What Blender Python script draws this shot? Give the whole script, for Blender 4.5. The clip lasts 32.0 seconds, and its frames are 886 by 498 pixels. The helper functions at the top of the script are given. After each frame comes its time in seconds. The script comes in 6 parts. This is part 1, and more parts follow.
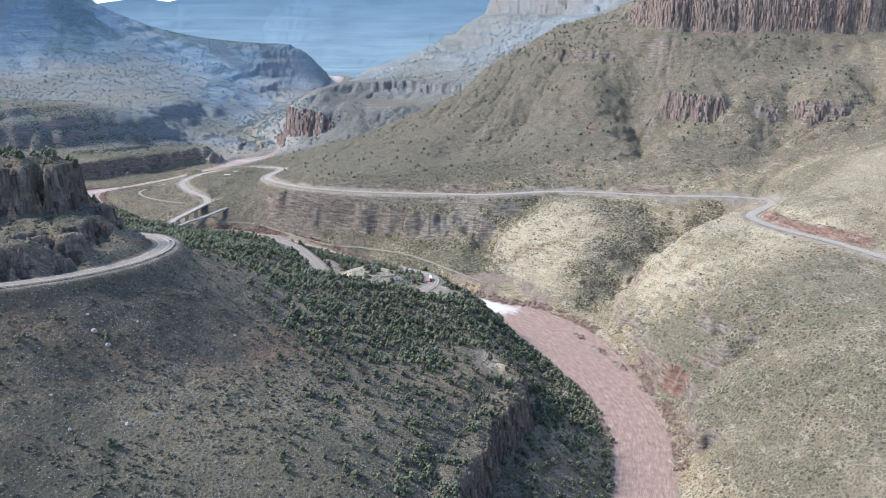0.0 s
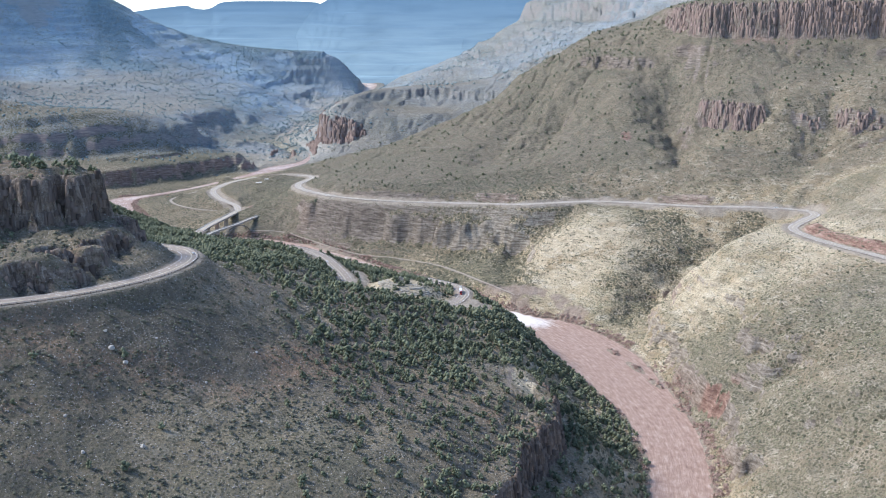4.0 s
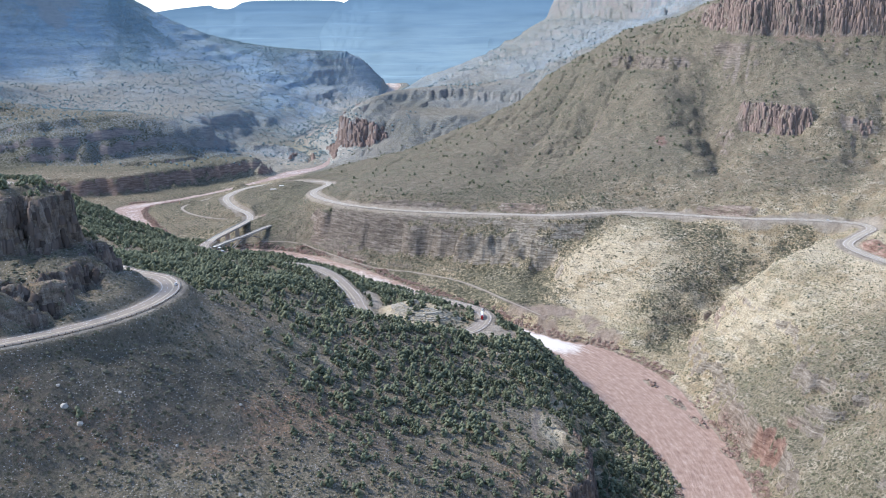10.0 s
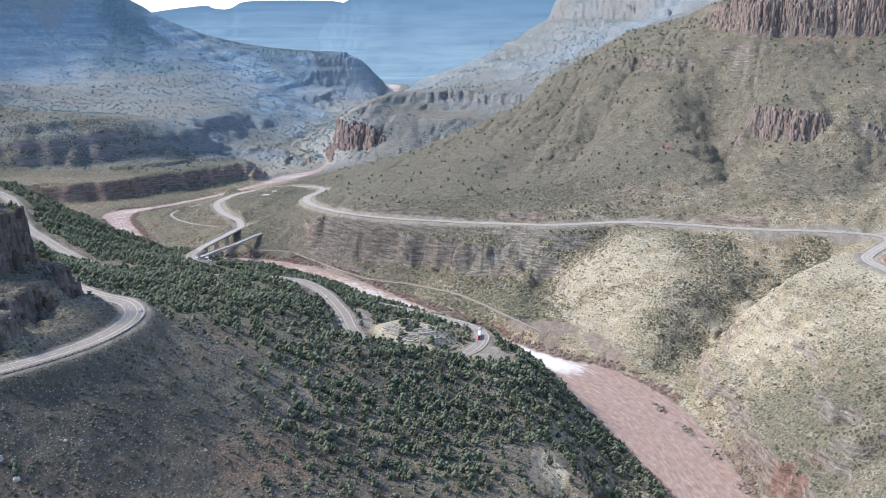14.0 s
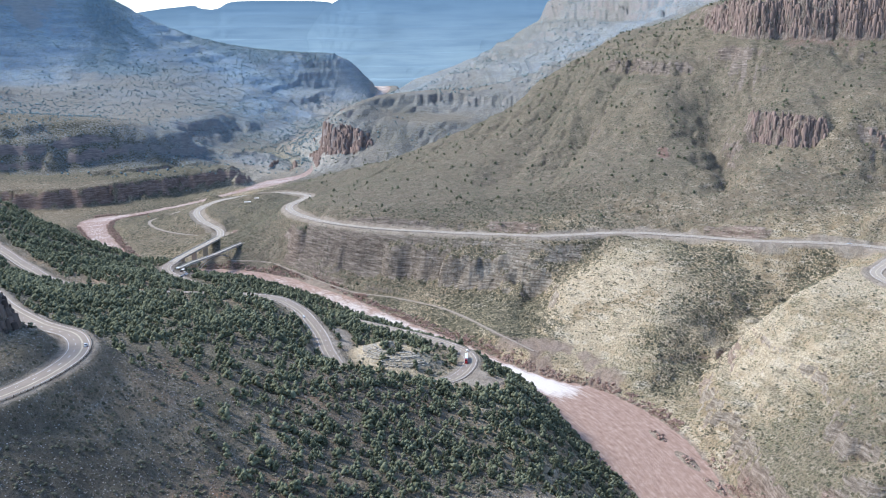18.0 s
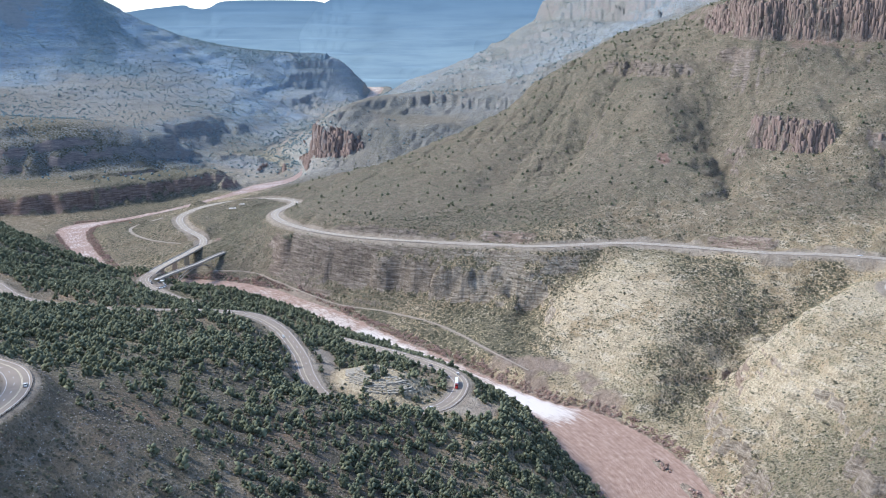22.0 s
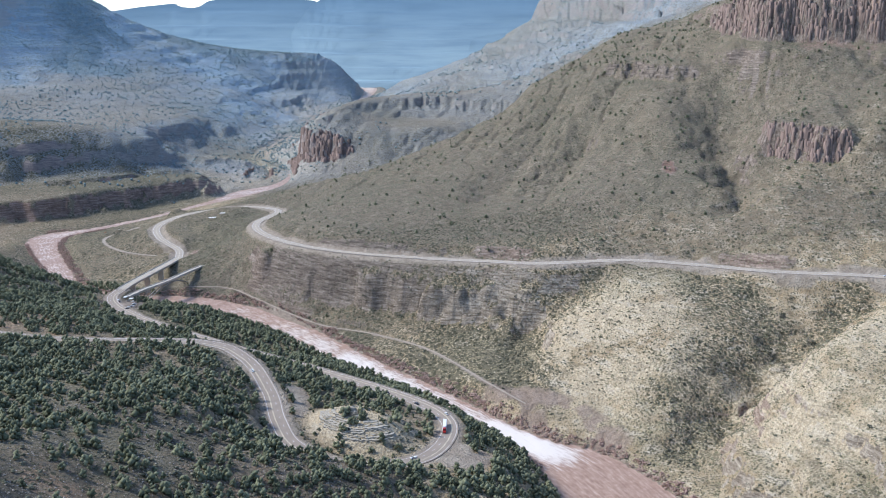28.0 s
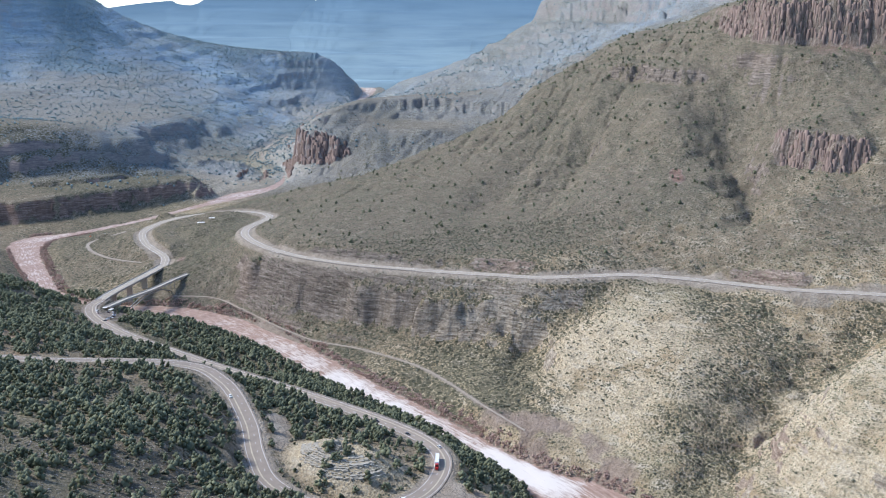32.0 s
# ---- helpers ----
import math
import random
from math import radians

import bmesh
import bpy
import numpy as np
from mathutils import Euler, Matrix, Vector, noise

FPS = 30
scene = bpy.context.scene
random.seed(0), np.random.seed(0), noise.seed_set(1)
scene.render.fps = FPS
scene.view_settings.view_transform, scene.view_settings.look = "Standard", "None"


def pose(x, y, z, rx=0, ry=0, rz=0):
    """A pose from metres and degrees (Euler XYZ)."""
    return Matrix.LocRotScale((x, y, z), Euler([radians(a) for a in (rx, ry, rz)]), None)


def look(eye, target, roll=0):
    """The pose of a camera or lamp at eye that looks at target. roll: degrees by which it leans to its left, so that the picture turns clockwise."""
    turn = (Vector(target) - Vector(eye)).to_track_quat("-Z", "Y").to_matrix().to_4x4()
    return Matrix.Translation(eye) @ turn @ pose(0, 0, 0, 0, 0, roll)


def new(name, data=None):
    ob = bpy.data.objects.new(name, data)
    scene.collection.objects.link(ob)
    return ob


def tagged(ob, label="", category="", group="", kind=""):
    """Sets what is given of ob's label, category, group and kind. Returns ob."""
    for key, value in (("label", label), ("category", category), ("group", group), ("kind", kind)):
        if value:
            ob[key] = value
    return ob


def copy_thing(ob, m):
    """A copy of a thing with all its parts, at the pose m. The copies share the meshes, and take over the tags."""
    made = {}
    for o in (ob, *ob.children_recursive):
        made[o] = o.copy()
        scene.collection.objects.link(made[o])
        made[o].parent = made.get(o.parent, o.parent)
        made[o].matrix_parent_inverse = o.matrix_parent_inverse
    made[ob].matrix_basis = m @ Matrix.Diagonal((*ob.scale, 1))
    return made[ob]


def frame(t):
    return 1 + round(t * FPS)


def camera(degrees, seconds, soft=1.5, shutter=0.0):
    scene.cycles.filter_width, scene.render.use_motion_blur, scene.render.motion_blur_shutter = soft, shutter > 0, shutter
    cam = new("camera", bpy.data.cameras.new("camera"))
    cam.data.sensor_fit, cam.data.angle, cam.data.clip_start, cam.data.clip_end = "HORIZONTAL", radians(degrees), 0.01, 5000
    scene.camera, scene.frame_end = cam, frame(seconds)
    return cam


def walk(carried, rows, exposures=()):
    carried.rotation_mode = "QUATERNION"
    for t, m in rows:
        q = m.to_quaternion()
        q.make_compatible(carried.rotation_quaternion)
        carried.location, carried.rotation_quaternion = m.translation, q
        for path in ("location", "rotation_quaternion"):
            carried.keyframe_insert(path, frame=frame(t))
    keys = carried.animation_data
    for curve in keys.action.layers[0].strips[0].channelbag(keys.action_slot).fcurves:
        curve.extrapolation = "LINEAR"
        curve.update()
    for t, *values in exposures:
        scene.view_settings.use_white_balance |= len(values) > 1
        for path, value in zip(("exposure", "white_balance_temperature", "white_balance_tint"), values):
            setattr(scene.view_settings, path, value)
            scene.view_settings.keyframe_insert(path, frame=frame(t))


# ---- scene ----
cam = camera(53.0, 32.0, soft=1.0)
# t, x, y, z, tilt, lean, turn
PATH = [
    (0.0, 0.0, 0.0, 346.8, 75.764, 0.24, -3.345), (0.5, 0.22, 1.21, 346.66, 75.808, 0.205, -3.096),
    (1.0, 0.52, 2.57, 346.5, 75.843, 0.199, -2.824), (1.5, 0.9, 4.3, 346.27, 75.858, 0.205, -2.541),
    (2.0, 1.35, 6.59, 346.04, 75.917, 0.2, -2.257), (2.5, 1.81, 9.68, 345.97, 76.024, 0.178, -1.973),
    (3.0, 2.38, 13.66, 346.13, 76.114, 0.136, -1.702), (3.5, 3.07, 18.54, 346.48, 76.169, 0.127, -1.429),
    (4.0, 3.76, 24.12, 346.99, 76.169, 0.058, -1.166), (4.5, 4.44, 30.15, 347.47, 76.145, -0.017, -0.932),
    (6.5, 7.69, 61.12, 346.82, 76.107, -0.228, -0.148), (7.0, 8.39, 68.82, 346.73, 76.101, -0.235, 0.011),
    (7.5, 9.11, 76.5, 346.7, 76.093, -0.292, 0.149), (8.0, 9.8, 84.12, 346.74, 76.097, -0.291, 0.267),
    (8.5, 10.51, 91.66, 346.82, 76.09, -0.307, 0.37), (9.0, 11.2, 99.07, 346.94, 76.088, -0.281, 0.457),
    (9.5, 11.88, 106.38, 347.07, 76.089, -0.253, 0.533), (10.0, 12.61, 113.64, 347.13, 76.096, -0.258, 0.601),
    (10.5, 13.45, 120.93, 347.04, 76.1, -0.248, 0.663), (11.0, 14.18, 128.25, 346.99, 76.093, -0.269, 0.716),
    (11.5, 14.86, 135.48, 347.06, 76.099, -0.283, 0.762), (12.0, 15.52, 142.66, 347.2, 76.098, -0.26, 0.794),
    (12.5, 16.21, 149.7, 347.27, 76.113, -0.233, 0.818), (13.0, 16.84, 156.56, 347.33, 76.122, -0.206, 0.818),
    (13.5, 17.45, 163.39, 347.42, 76.121, -0.194, 0.723), (14.0, 18.15, 170.31, 347.47, 76.135, -0.167, 0.684),
    (14.5, 18.81, 177.22, 347.58, 76.14, -0.162, 0.639), (16.5, 22.1, 205.39, 348.31, 76.18, -0.131, 0.297),
    (17.0, 22.92, 212.56, 348.48, 76.178, -0.145, 0.256), (17.5, 23.63, 219.66, 348.65, 76.175, -0.101, 0.204),
    (18.0, 24.23, 226.73, 348.79, 76.17, -0.104, 0.151), (18.5, 24.9, 233.75, 348.9, 76.154, -0.104, 0.118),
    (19.0, 25.6, 240.64, 349.0, 76.161, -0.094, 0.073), (19.5, 26.3, 247.52, 349.1, 76.158, -0.069, 0.028),
    (20.0, 26.93, 254.42, 349.22, 76.163, -0.06, -0.001), (20.5, 27.49, 261.34, 349.3, 76.173, -0.043, -0.045),
    (21.0, 28.03, 268.27, 349.31, 76.172, -0.036, -0.082), (21.5, 28.64, 275.21, 349.29, 76.173, -0.014, -0.14),
    (22.0, 29.26, 282.12, 349.21, 76.175, -0.023, -0.187), (22.5, 29.83, 288.98, 349.16, 76.177, 0.001, -0.227),
    (23.0, 30.44, 295.84, 349.2, 76.195, 0.017, -0.254), (23.5, 31.06, 302.72, 349.28, 76.184, -0.019, -0.286),
    (24.0, 31.76, 309.59, 349.42, 76.182, -0.023, -0.313), (24.5, 32.46, 316.5, 349.58, 76.175, -0.013, -0.333),
    (25.0, 33.18, 323.38, 349.68, 76.173, 0.005, -0.345), (25.5, 33.92, 330.29, 349.68, 76.167, -0.003, -0.356),
    (27.5, 36.18, 358.07, 349.4, 76.15, 0.105, -0.414), (28.0, 36.49, 364.91, 349.45, 76.153, 0.098, -0.451),
    (28.5, 36.78, 371.75, 349.6, 76.155, 0.126, -0.466), (29.0, 37.04, 378.62, 349.7, 76.149, 0.086, -0.46),
    (29.5, 37.31, 385.56, 349.74, 76.167, 0.027, -0.44), (30.0, 37.63, 392.5, 349.67, 76.169, 0.211, -0.492),
    (30.5, 38.21, 399.36, 349.58, 76.176, 0.567, -0.578), (31.0, 38.93, 406.19, 349.52, 76.166, 0.741, -0.599),
    (31.5, 39.65, 413.07, 349.54, 76.164, 0.7, -0.553), (32.0, 40.36, 420.0, 349.56, 76.151, 0.637, -0.491),
]
EXPOSURES = [(0, 0.96, 5960, 10), (14, 0.96, 5960, 10), (22, 0.84, 5960, 10), (32, 0.78, 5960, 10)]
walk(cam, [(t, pose(x, y, z, 0, 0, h) @ pose(0, 0, 0, tilt, 0, 0) @ pose(0, 0, 0, 0, 0, lean)) for t, x, y, z, tilt, lean, h in PATH], exposures=EXPOSURES)

# ---- light ----
SUN_TURN, SUN_UP = 280.0, 42.0      # compass turn of the sun from +y clockwise, height above the horizon
world = bpy.data.worlds.new("sky")
scene.world = world
world.use_nodes = True
wn = world.node_tree.nodes
sky = wn.new("ShaderNodeTexSky")
sky.sky_type = "NISHITA"
sky.sun_disc = False
sky.sun_elevation = radians(SUN_UP)
sky.sun_rotation = radians(SUN_TURN)
sky.altitude = 1000
sky.dust_density = 1.0
wn["Background"].inputs[1].default_value = 0.15
world.node_tree.links.new(sky.outputs[0], wn["Background"].inputs[0])
sun_data = bpy.data.lights.new("sun", "SUN")
sun_data.energy = 2.6
sun_data.angle = radians(15.0)
sun_data.color = (1.0, 0.95, 0.86)
sun = new("sun", sun_data)
a, e = radians(SUN_TURN), radians(SUN_UP)
sun.matrix_world = look((0, 0, 900), (-math.sin(a) * math.cos(e), -math.cos(a) * math.cos(e), 900 - math.sin(e)))

# ---- materials ----
def material(name):
    m = bpy.data.materials.new(name)
    m.use_nodes = True
    return m, m.node_tree.nodes, m.node_tree.links, m.node_tree.nodes["Principled BSDF"]


def ramp(nodes, stops):
    r = nodes.new("ShaderNodeValToRGB")
    el = r.color_ramp.elements
    while len(el) < len(stops):
        el.new(0.5)
    for k, (p, c) in enumerate(stops):
        el[k].position = p
        el[k].color = (*c, 1)
    return r


def noise_node(nodes, links, scale, detail=6, rough=0.6, vec=None, kind="ShaderNodeTexNoise"):
    n = nodes.new(kind)
    n.inputs["Scale"].default_value = scale
    if kind == "ShaderNodeTexNoise":
        n.inputs["Detail"].default_value = detail
        n.inputs["Roughness"].default_value = rough
    if vec:
        links.new(vec, n.inputs["Vector"])
    return n


def mix(nodes, links, fac, a, b, how="MIX"):
    n = nodes.new("ShaderNodeMix")
    n.data_type = "RGBA"
    n.blend_type = how
    for s, v in ((n.inputs[0], fac), (n.inputs[6], a), (n.inputs[7], b)):
        if isinstance(v, (int, float)):
            s.default_value = v
        elif isinstance(v, tuple):
            s.default_value = (*v, 1)
        else:
            links.new(v, s)
    return n.outputs[2]


def math_node(nodes, links, op, a, b=0.0, clamp=False):
    n = nodes.new("ShaderNodeMath")
    n.operation = op
    n.use_clamp = clamp
    for s, v in zip(n.inputs, (a, b)):
        if isinstance(v, (int, float)):
            s.default_value = v
        else:
            links.new(v, s)
    return n.outputs[0]


def simple(name, colour, rough=0.8, metal=0.0, vary=0.25, scale=0.6, bump=0.0):
    """A plain surface with mottling at two scales."""
    m, n, l, b = material(name)
    geo = n.new("ShaderNodeNewGeometry")
    big = noise_node(n, l, scale, 5, 0.6, geo.outputs["Position"])
    fine = noise_node(n, l, scale * 9, 4, 0.65, geo.outputs["Position"])
    dark = tuple(c * (1 - vary) for c in colour)
    light = tuple(min(1, c * (1 + vary)) for c in colour)
    c1 = ramp(n, [(0.3, dark), (0.7, light)])
    l.new(big.outputs[0], c1.inputs[0])
    c2 = mix(n, l, math_node(n, l, "MULTIPLY", fine.outputs[0], 0.35), c1.outputs[0], dark)
    l.new(c2, b.inputs["Base Color"])
    b.inputs["Roughness"].default_value = rough
    b.inputs["Metallic"].default_value = metal
    if bump:
        bp = n.new("ShaderNodeBump")
        bp.inputs["Strength"].default_value = bump
        bp.inputs["Distance"].default_value = 0.3
        l.new(fine.outputs[0], bp.inputs["Height"])
        l.new(bp.outputs[0], b.inputs["Normal"])
    return m


def ground_material():
    """Dry canyon soil, scree, scrub, bedded rock and painted haze; ground attributes say where each lies."""
    m, n, l, b = material("canyon_ground")
    geo = n.new("ShaderNodeNewGeometry")
    pos = geo.outputs["Position"]

    def attr(name, out="Fac"):
        a = n.new("ShaderNodeAttribute")
        a.attribute_name = name
        return a.outputs[out]
    cov = n.new("ShaderNodeAttribute")
    cov.attribute_name = "cover"
    sep = n.new("ShaderNodeSeparateColor")
    l.new(cov.outputs["Color"], sep.inputs[0])
    rock, green, red, dirt = sep.outputs[0], sep.outputs[1], sep.outputs[2], cov.outputs["Alpha"]
    shaded_scree, brown, far_haze, pale, thick = attr("shaded_scree"), attr("brown"), attr("far_haze"), attr("pale"), attr("thick")

    def times(a, k):
        return math_node(n, l, "MULTIPLY", a, k)

    def plus(a, k):
        return math_node(n, l, "ADD", a, k)
    n1 = noise_node(n, l, 0.014, 8, 0.62, pos)
    n2 = noise_node(n, l, 0.085, 8, 0.68, pos)
    n3 = noise_node(n, l, 0.55, 6, 0.75, pos)
    sx = n.new("ShaderNodeSeparateXYZ")
    l.new(pos, sx.inputs[0])

    def squeezed(kx, kz):
        v = n.new("ShaderNodeCombineXYZ")
        for q, k in ((0, kx), (1, kx), (2, kz)):
            l.new(times(sx.outputs[q], k), v.inputs[q])
        return v.outputs[0]

    def ramped(src, stops):
        r = ramp(n, stops)
        l.new(src, r.inputs[0])
        return r.outputs[0]
    c = ramped(n2.outputs[0], [(0.3, (0.265, 0.195, 0.115)), (0.48, (0.425, 0.328, 0.205)), (0.68, (0.61, 0.50, 0.345))])
    c = mix(n, l, times(green, 0.75), c, ramped(n3.outputs[0], [(0.32, (0.18, 0.158, 0.095)), (0.52, (0.34, 0.30, 0.19)), (0.72, (0.49, 0.43, 0.29))]))
    # angular stones, each of its own grey
    vor = noise_node(n, l, 0.95, vec=pos, kind="ShaderNodeTexVoronoi")
    cell = n.new("ShaderNodeSeparateColor")
    l.new(vor.outputs["Color"], cell.inputs[0])
    stone_tone = ramped(cell.outputs[1], [(0.1, (0.21, 0.175, 0.14)), (0.6, (0.42, 0.36, 0.29)), (0.95, (0.62, 0.55, 0.45))])
    is_stone = math_node(n, l, "MULTIPLY", ramped(vor.outputs["Distance"], [(0.3, (1, 1, 1)), (0.42, (0, 0, 0))]),
                         ramped(plus(cell.outputs[0], plus(times(n2.outputs[0], 1.6), -0.8)), [(0.55, (0, 0, 0)), (0.7, (0.85, 0.85, 0.85))]))
    c = mix(n, l, is_stone, c, stone_tone)
    # chalky ground; on the bulge and near ridge, sunlight put into the colour
    c = mix(n, l, times(pale, 0.8), c, ramped(n3.outputs[0], [(0.36, (0.38, 0.30, 0.195)), (0.5, (0.60, 0.495, 0.34)), (0.62, (0.78, 0.67, 0.49))]))
    # browner, darker ground on the hill; up the valley it paints in shade
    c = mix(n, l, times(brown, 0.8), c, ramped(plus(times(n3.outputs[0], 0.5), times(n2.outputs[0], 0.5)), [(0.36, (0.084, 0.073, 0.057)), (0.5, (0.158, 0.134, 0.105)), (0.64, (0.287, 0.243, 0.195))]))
    # thin beds crop out along the contour as pale broken lines between dark ones
    lines = noise_node(n, l, 1.0, 5, 0.6, squeezed(0.035, 0.36))
    outcropping = ramped(plus(n2.outputs[0], times(n1.outputs[0], 0.5)), [(0.66, (0, 0, 0)), (0.84, (1, 1, 1))])
    outcropping = math_node(n, l, "MULTIPLY", outcropping, math_node(n, l, "SUBTRACT", 1.0, times(brown, 0.8), True))
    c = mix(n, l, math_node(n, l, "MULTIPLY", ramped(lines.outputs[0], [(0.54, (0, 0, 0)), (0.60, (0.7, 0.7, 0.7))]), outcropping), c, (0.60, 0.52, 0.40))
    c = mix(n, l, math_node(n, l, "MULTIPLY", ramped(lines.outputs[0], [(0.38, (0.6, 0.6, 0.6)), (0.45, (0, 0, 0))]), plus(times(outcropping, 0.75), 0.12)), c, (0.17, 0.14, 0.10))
    # scree colour darkened for shade: soil in brown, grey, rust patches under loose stones
    dk = ramped(plus(times(n1.outputs[0], 0.6), times(n2.outputs[0], 0.4)), [(0.36, (0.088, 0.082, 0.068)), (0.46, (0.135, 0.118, 0.093)), (0.54, (0.175, 0.138, 0.104)), (0.62, (0.28, 0.17, 0.11))])
    dk = mix(n, l, times(green, 0.4), dk, (0.205, 0.182, 0.12))
    dk = mix(n, l, is_stone, dk, ramped(cell.outputs[1], [(0.1, (0.11, 0.10, 0.09)), (0.55, (0.26, 0.235, 0.21)), (0.95, (0.60, 0.56, 0.51))]))
    c = mix(n, l, math_node(n, l, "MULTIPLY", times(shaded_scree, 0.9), math_node(n, l, "SUBTRACT", 1.0, pale, True)), c, dk)
    # distance haze painted blue-grey up the valley; dark patches paint shade among the woods
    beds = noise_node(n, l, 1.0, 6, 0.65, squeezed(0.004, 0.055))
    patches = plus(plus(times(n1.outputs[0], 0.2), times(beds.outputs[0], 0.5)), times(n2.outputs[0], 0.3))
    c = mix(n, l, math_node(n, l, "MULTIPLY", far_haze, 1.05, True), c, ramped(patches, [(0.37, (0.19, 0.295, 0.40)), (0.46, (0.28, 0.395, 0.505)), (0.53, (0.365, 0.48, 0.57)), (0.62, (0.50, 0.595, 0.61))]))
    # dark blue patches: tree cover, with the mountain's shade put into the colour
    c = mix(n, l, ramped(plus(attr("wooded_shade"), times(plus(n2.outputs[0], -0.5), 1.4)), [(0.3, (0, 0, 0)), (0.62, (0.8, 0.8, 0.8))]), c, ramped(n2.outputs[0], [(0.4, (0.125, 0.205, 0.265)), (0.62, (0.25, 0.345, 0.40))]))
    # low scrub: grey-green tufts a metre or two across, thick and thin in patches, and rounder bushes between
    tuft = noise_node(n, l, 0.42, vec=pos, kind="ShaderNodeTexVoronoi")
    bush = noise_node(n, l, 0.17, vec=pos, kind="ShaderNodeTexVoronoi")
    # thick also darkens slopes turned from the sun, as painted shade
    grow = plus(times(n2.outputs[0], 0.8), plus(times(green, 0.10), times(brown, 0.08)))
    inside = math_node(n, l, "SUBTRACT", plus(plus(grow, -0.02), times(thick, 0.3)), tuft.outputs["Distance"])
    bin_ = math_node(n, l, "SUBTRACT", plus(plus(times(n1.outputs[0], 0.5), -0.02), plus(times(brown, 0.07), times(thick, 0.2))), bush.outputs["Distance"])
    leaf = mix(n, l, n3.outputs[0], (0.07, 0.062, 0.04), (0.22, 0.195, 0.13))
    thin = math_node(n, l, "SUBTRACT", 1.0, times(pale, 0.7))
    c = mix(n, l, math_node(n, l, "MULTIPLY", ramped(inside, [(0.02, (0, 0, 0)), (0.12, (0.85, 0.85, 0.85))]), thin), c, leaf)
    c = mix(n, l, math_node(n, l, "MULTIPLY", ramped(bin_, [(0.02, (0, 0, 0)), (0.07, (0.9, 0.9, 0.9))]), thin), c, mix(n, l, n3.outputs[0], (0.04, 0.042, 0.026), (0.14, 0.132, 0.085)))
    # bedded and jointed rock: beds in the limestone, upright columns in the lava
    strata = noise_node(n, l, 1.0, 7, 0.72, squeezed(0.05, 0.42))
    joints = noise_node(n, l, 1.0, 6, 0.72, squeezed(0.32, 0.035))
    columns = attr("columns")
    both = plus(math_node(n, l, "MULTIPLY", strata.outputs[0], plus(times(columns, -0.55), 0.78)), math_node(n, l, "MULTIPLY", joints.outputs[0], plus(times(columns, 0.55), 0.22)))
    rc = ramped(both, [(0.34, (0.115, 0.09, 0.068)), (0.44, (0.24, 0.195, 0.148)), (0.54, (0.40, 0.34, 0.265)), (0.66, (0.60, 0.53, 0.43))])
    rc = mix(n, l, red, rc, ramped(both, [(0.34, (0.11, 0.062, 0.047)), (0.45, (0.25, 0.14, 0.105)), (0.56, (0.40, 0.245, 0.185)), (0.68, (0.56, 0.41, 0.325))]))
    rc = mix(n, l, times(shaded_scree, 0.8), rc, ramped(both, [(0.38, (0.06, 0.044, 0.037)), (0.5, (0.15, 0.11, 0.09)), (0.64, (0.31, 0.245, 0.205))]))
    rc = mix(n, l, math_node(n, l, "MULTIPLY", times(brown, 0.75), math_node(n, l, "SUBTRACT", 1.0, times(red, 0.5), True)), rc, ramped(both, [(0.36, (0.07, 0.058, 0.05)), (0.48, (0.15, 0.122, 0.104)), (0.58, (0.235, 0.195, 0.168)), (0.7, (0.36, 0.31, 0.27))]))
    # far rock takes the same painted haze
    rc = mix(n, l, times(far_haze, 0.75), rc, mix(n, l, strata.outputs[0], (0.25, 0.33, 0.41), (0.46, 0.50, 0.53)))
    rr = ramped(plus(plus(rock, times(thick, -0.4)), times(plus(n2.outputs[0], -0.5), 1.1)), [(0.34, (0, 0, 0)), (0.55, (1, 1, 1))])
    c = mix(n, l, rr, c, rc)
    # bare earth: shoulders, turnouts, tracks and flood silt
    dr = ramped(plus(dirt, times(plus(n3.outputs[0], -0.5), 0.8)), [(0.4, (0, 0, 0)), (0.6, (1, 1, 1))])
    c = mix(n, l, math_node(n, l, "MULTIPLY", dr, dirt, True), c, mix(n, l, times(red, 0.8), ramped(n2.outputs[0], [(0.35, (0.28, 0.228, 0.178)), (0.65, (0.44, 0.375, 0.30))]), ramped(n2.outputs[0], [(0.35, (0.19, 0.125, 0.097)), (0.65, (0.33, 0.235, 0.185))])))
    # grit: small stones, tufts and their gaps
    n4 = noise_node(n, l, 1.7, 4, 0.75, pos)
    c = mix(n, l, 0.8, c, ramped(n4.outputs[0], [(0.36, (0.34, 0.34, 0.34)), (0.5, (0.93, 0.93, 0.93)), (0.62, (1.0, 1.0, 1.0))]), "MULTIPLY")
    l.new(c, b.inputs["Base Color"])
    b.inputs["Roughness"].default_value = 0.95
    b.inputs["Specular IOR Level"].default_value = 0.12
    last = None
    for tex, strength, far in ((n2.outputs[0], 0.8, 2.2), (both, 0.5, 2.0), (n3.outputs[0], 0.9, 0.8), (inside, 0.6, 1.0)):
        bp = n.new("ShaderNodeBump")
        bp.inputs["Strength"].default_value = strength
        bp.inputs["Distance"].default_value = far
        l.new(tex, bp.inputs["Height"])
        if last:
            l.new(last, bp.inputs["Normal"])
        last = bp.outputs[0]
    l.new(last, b.inputs["Normal"])
    return m


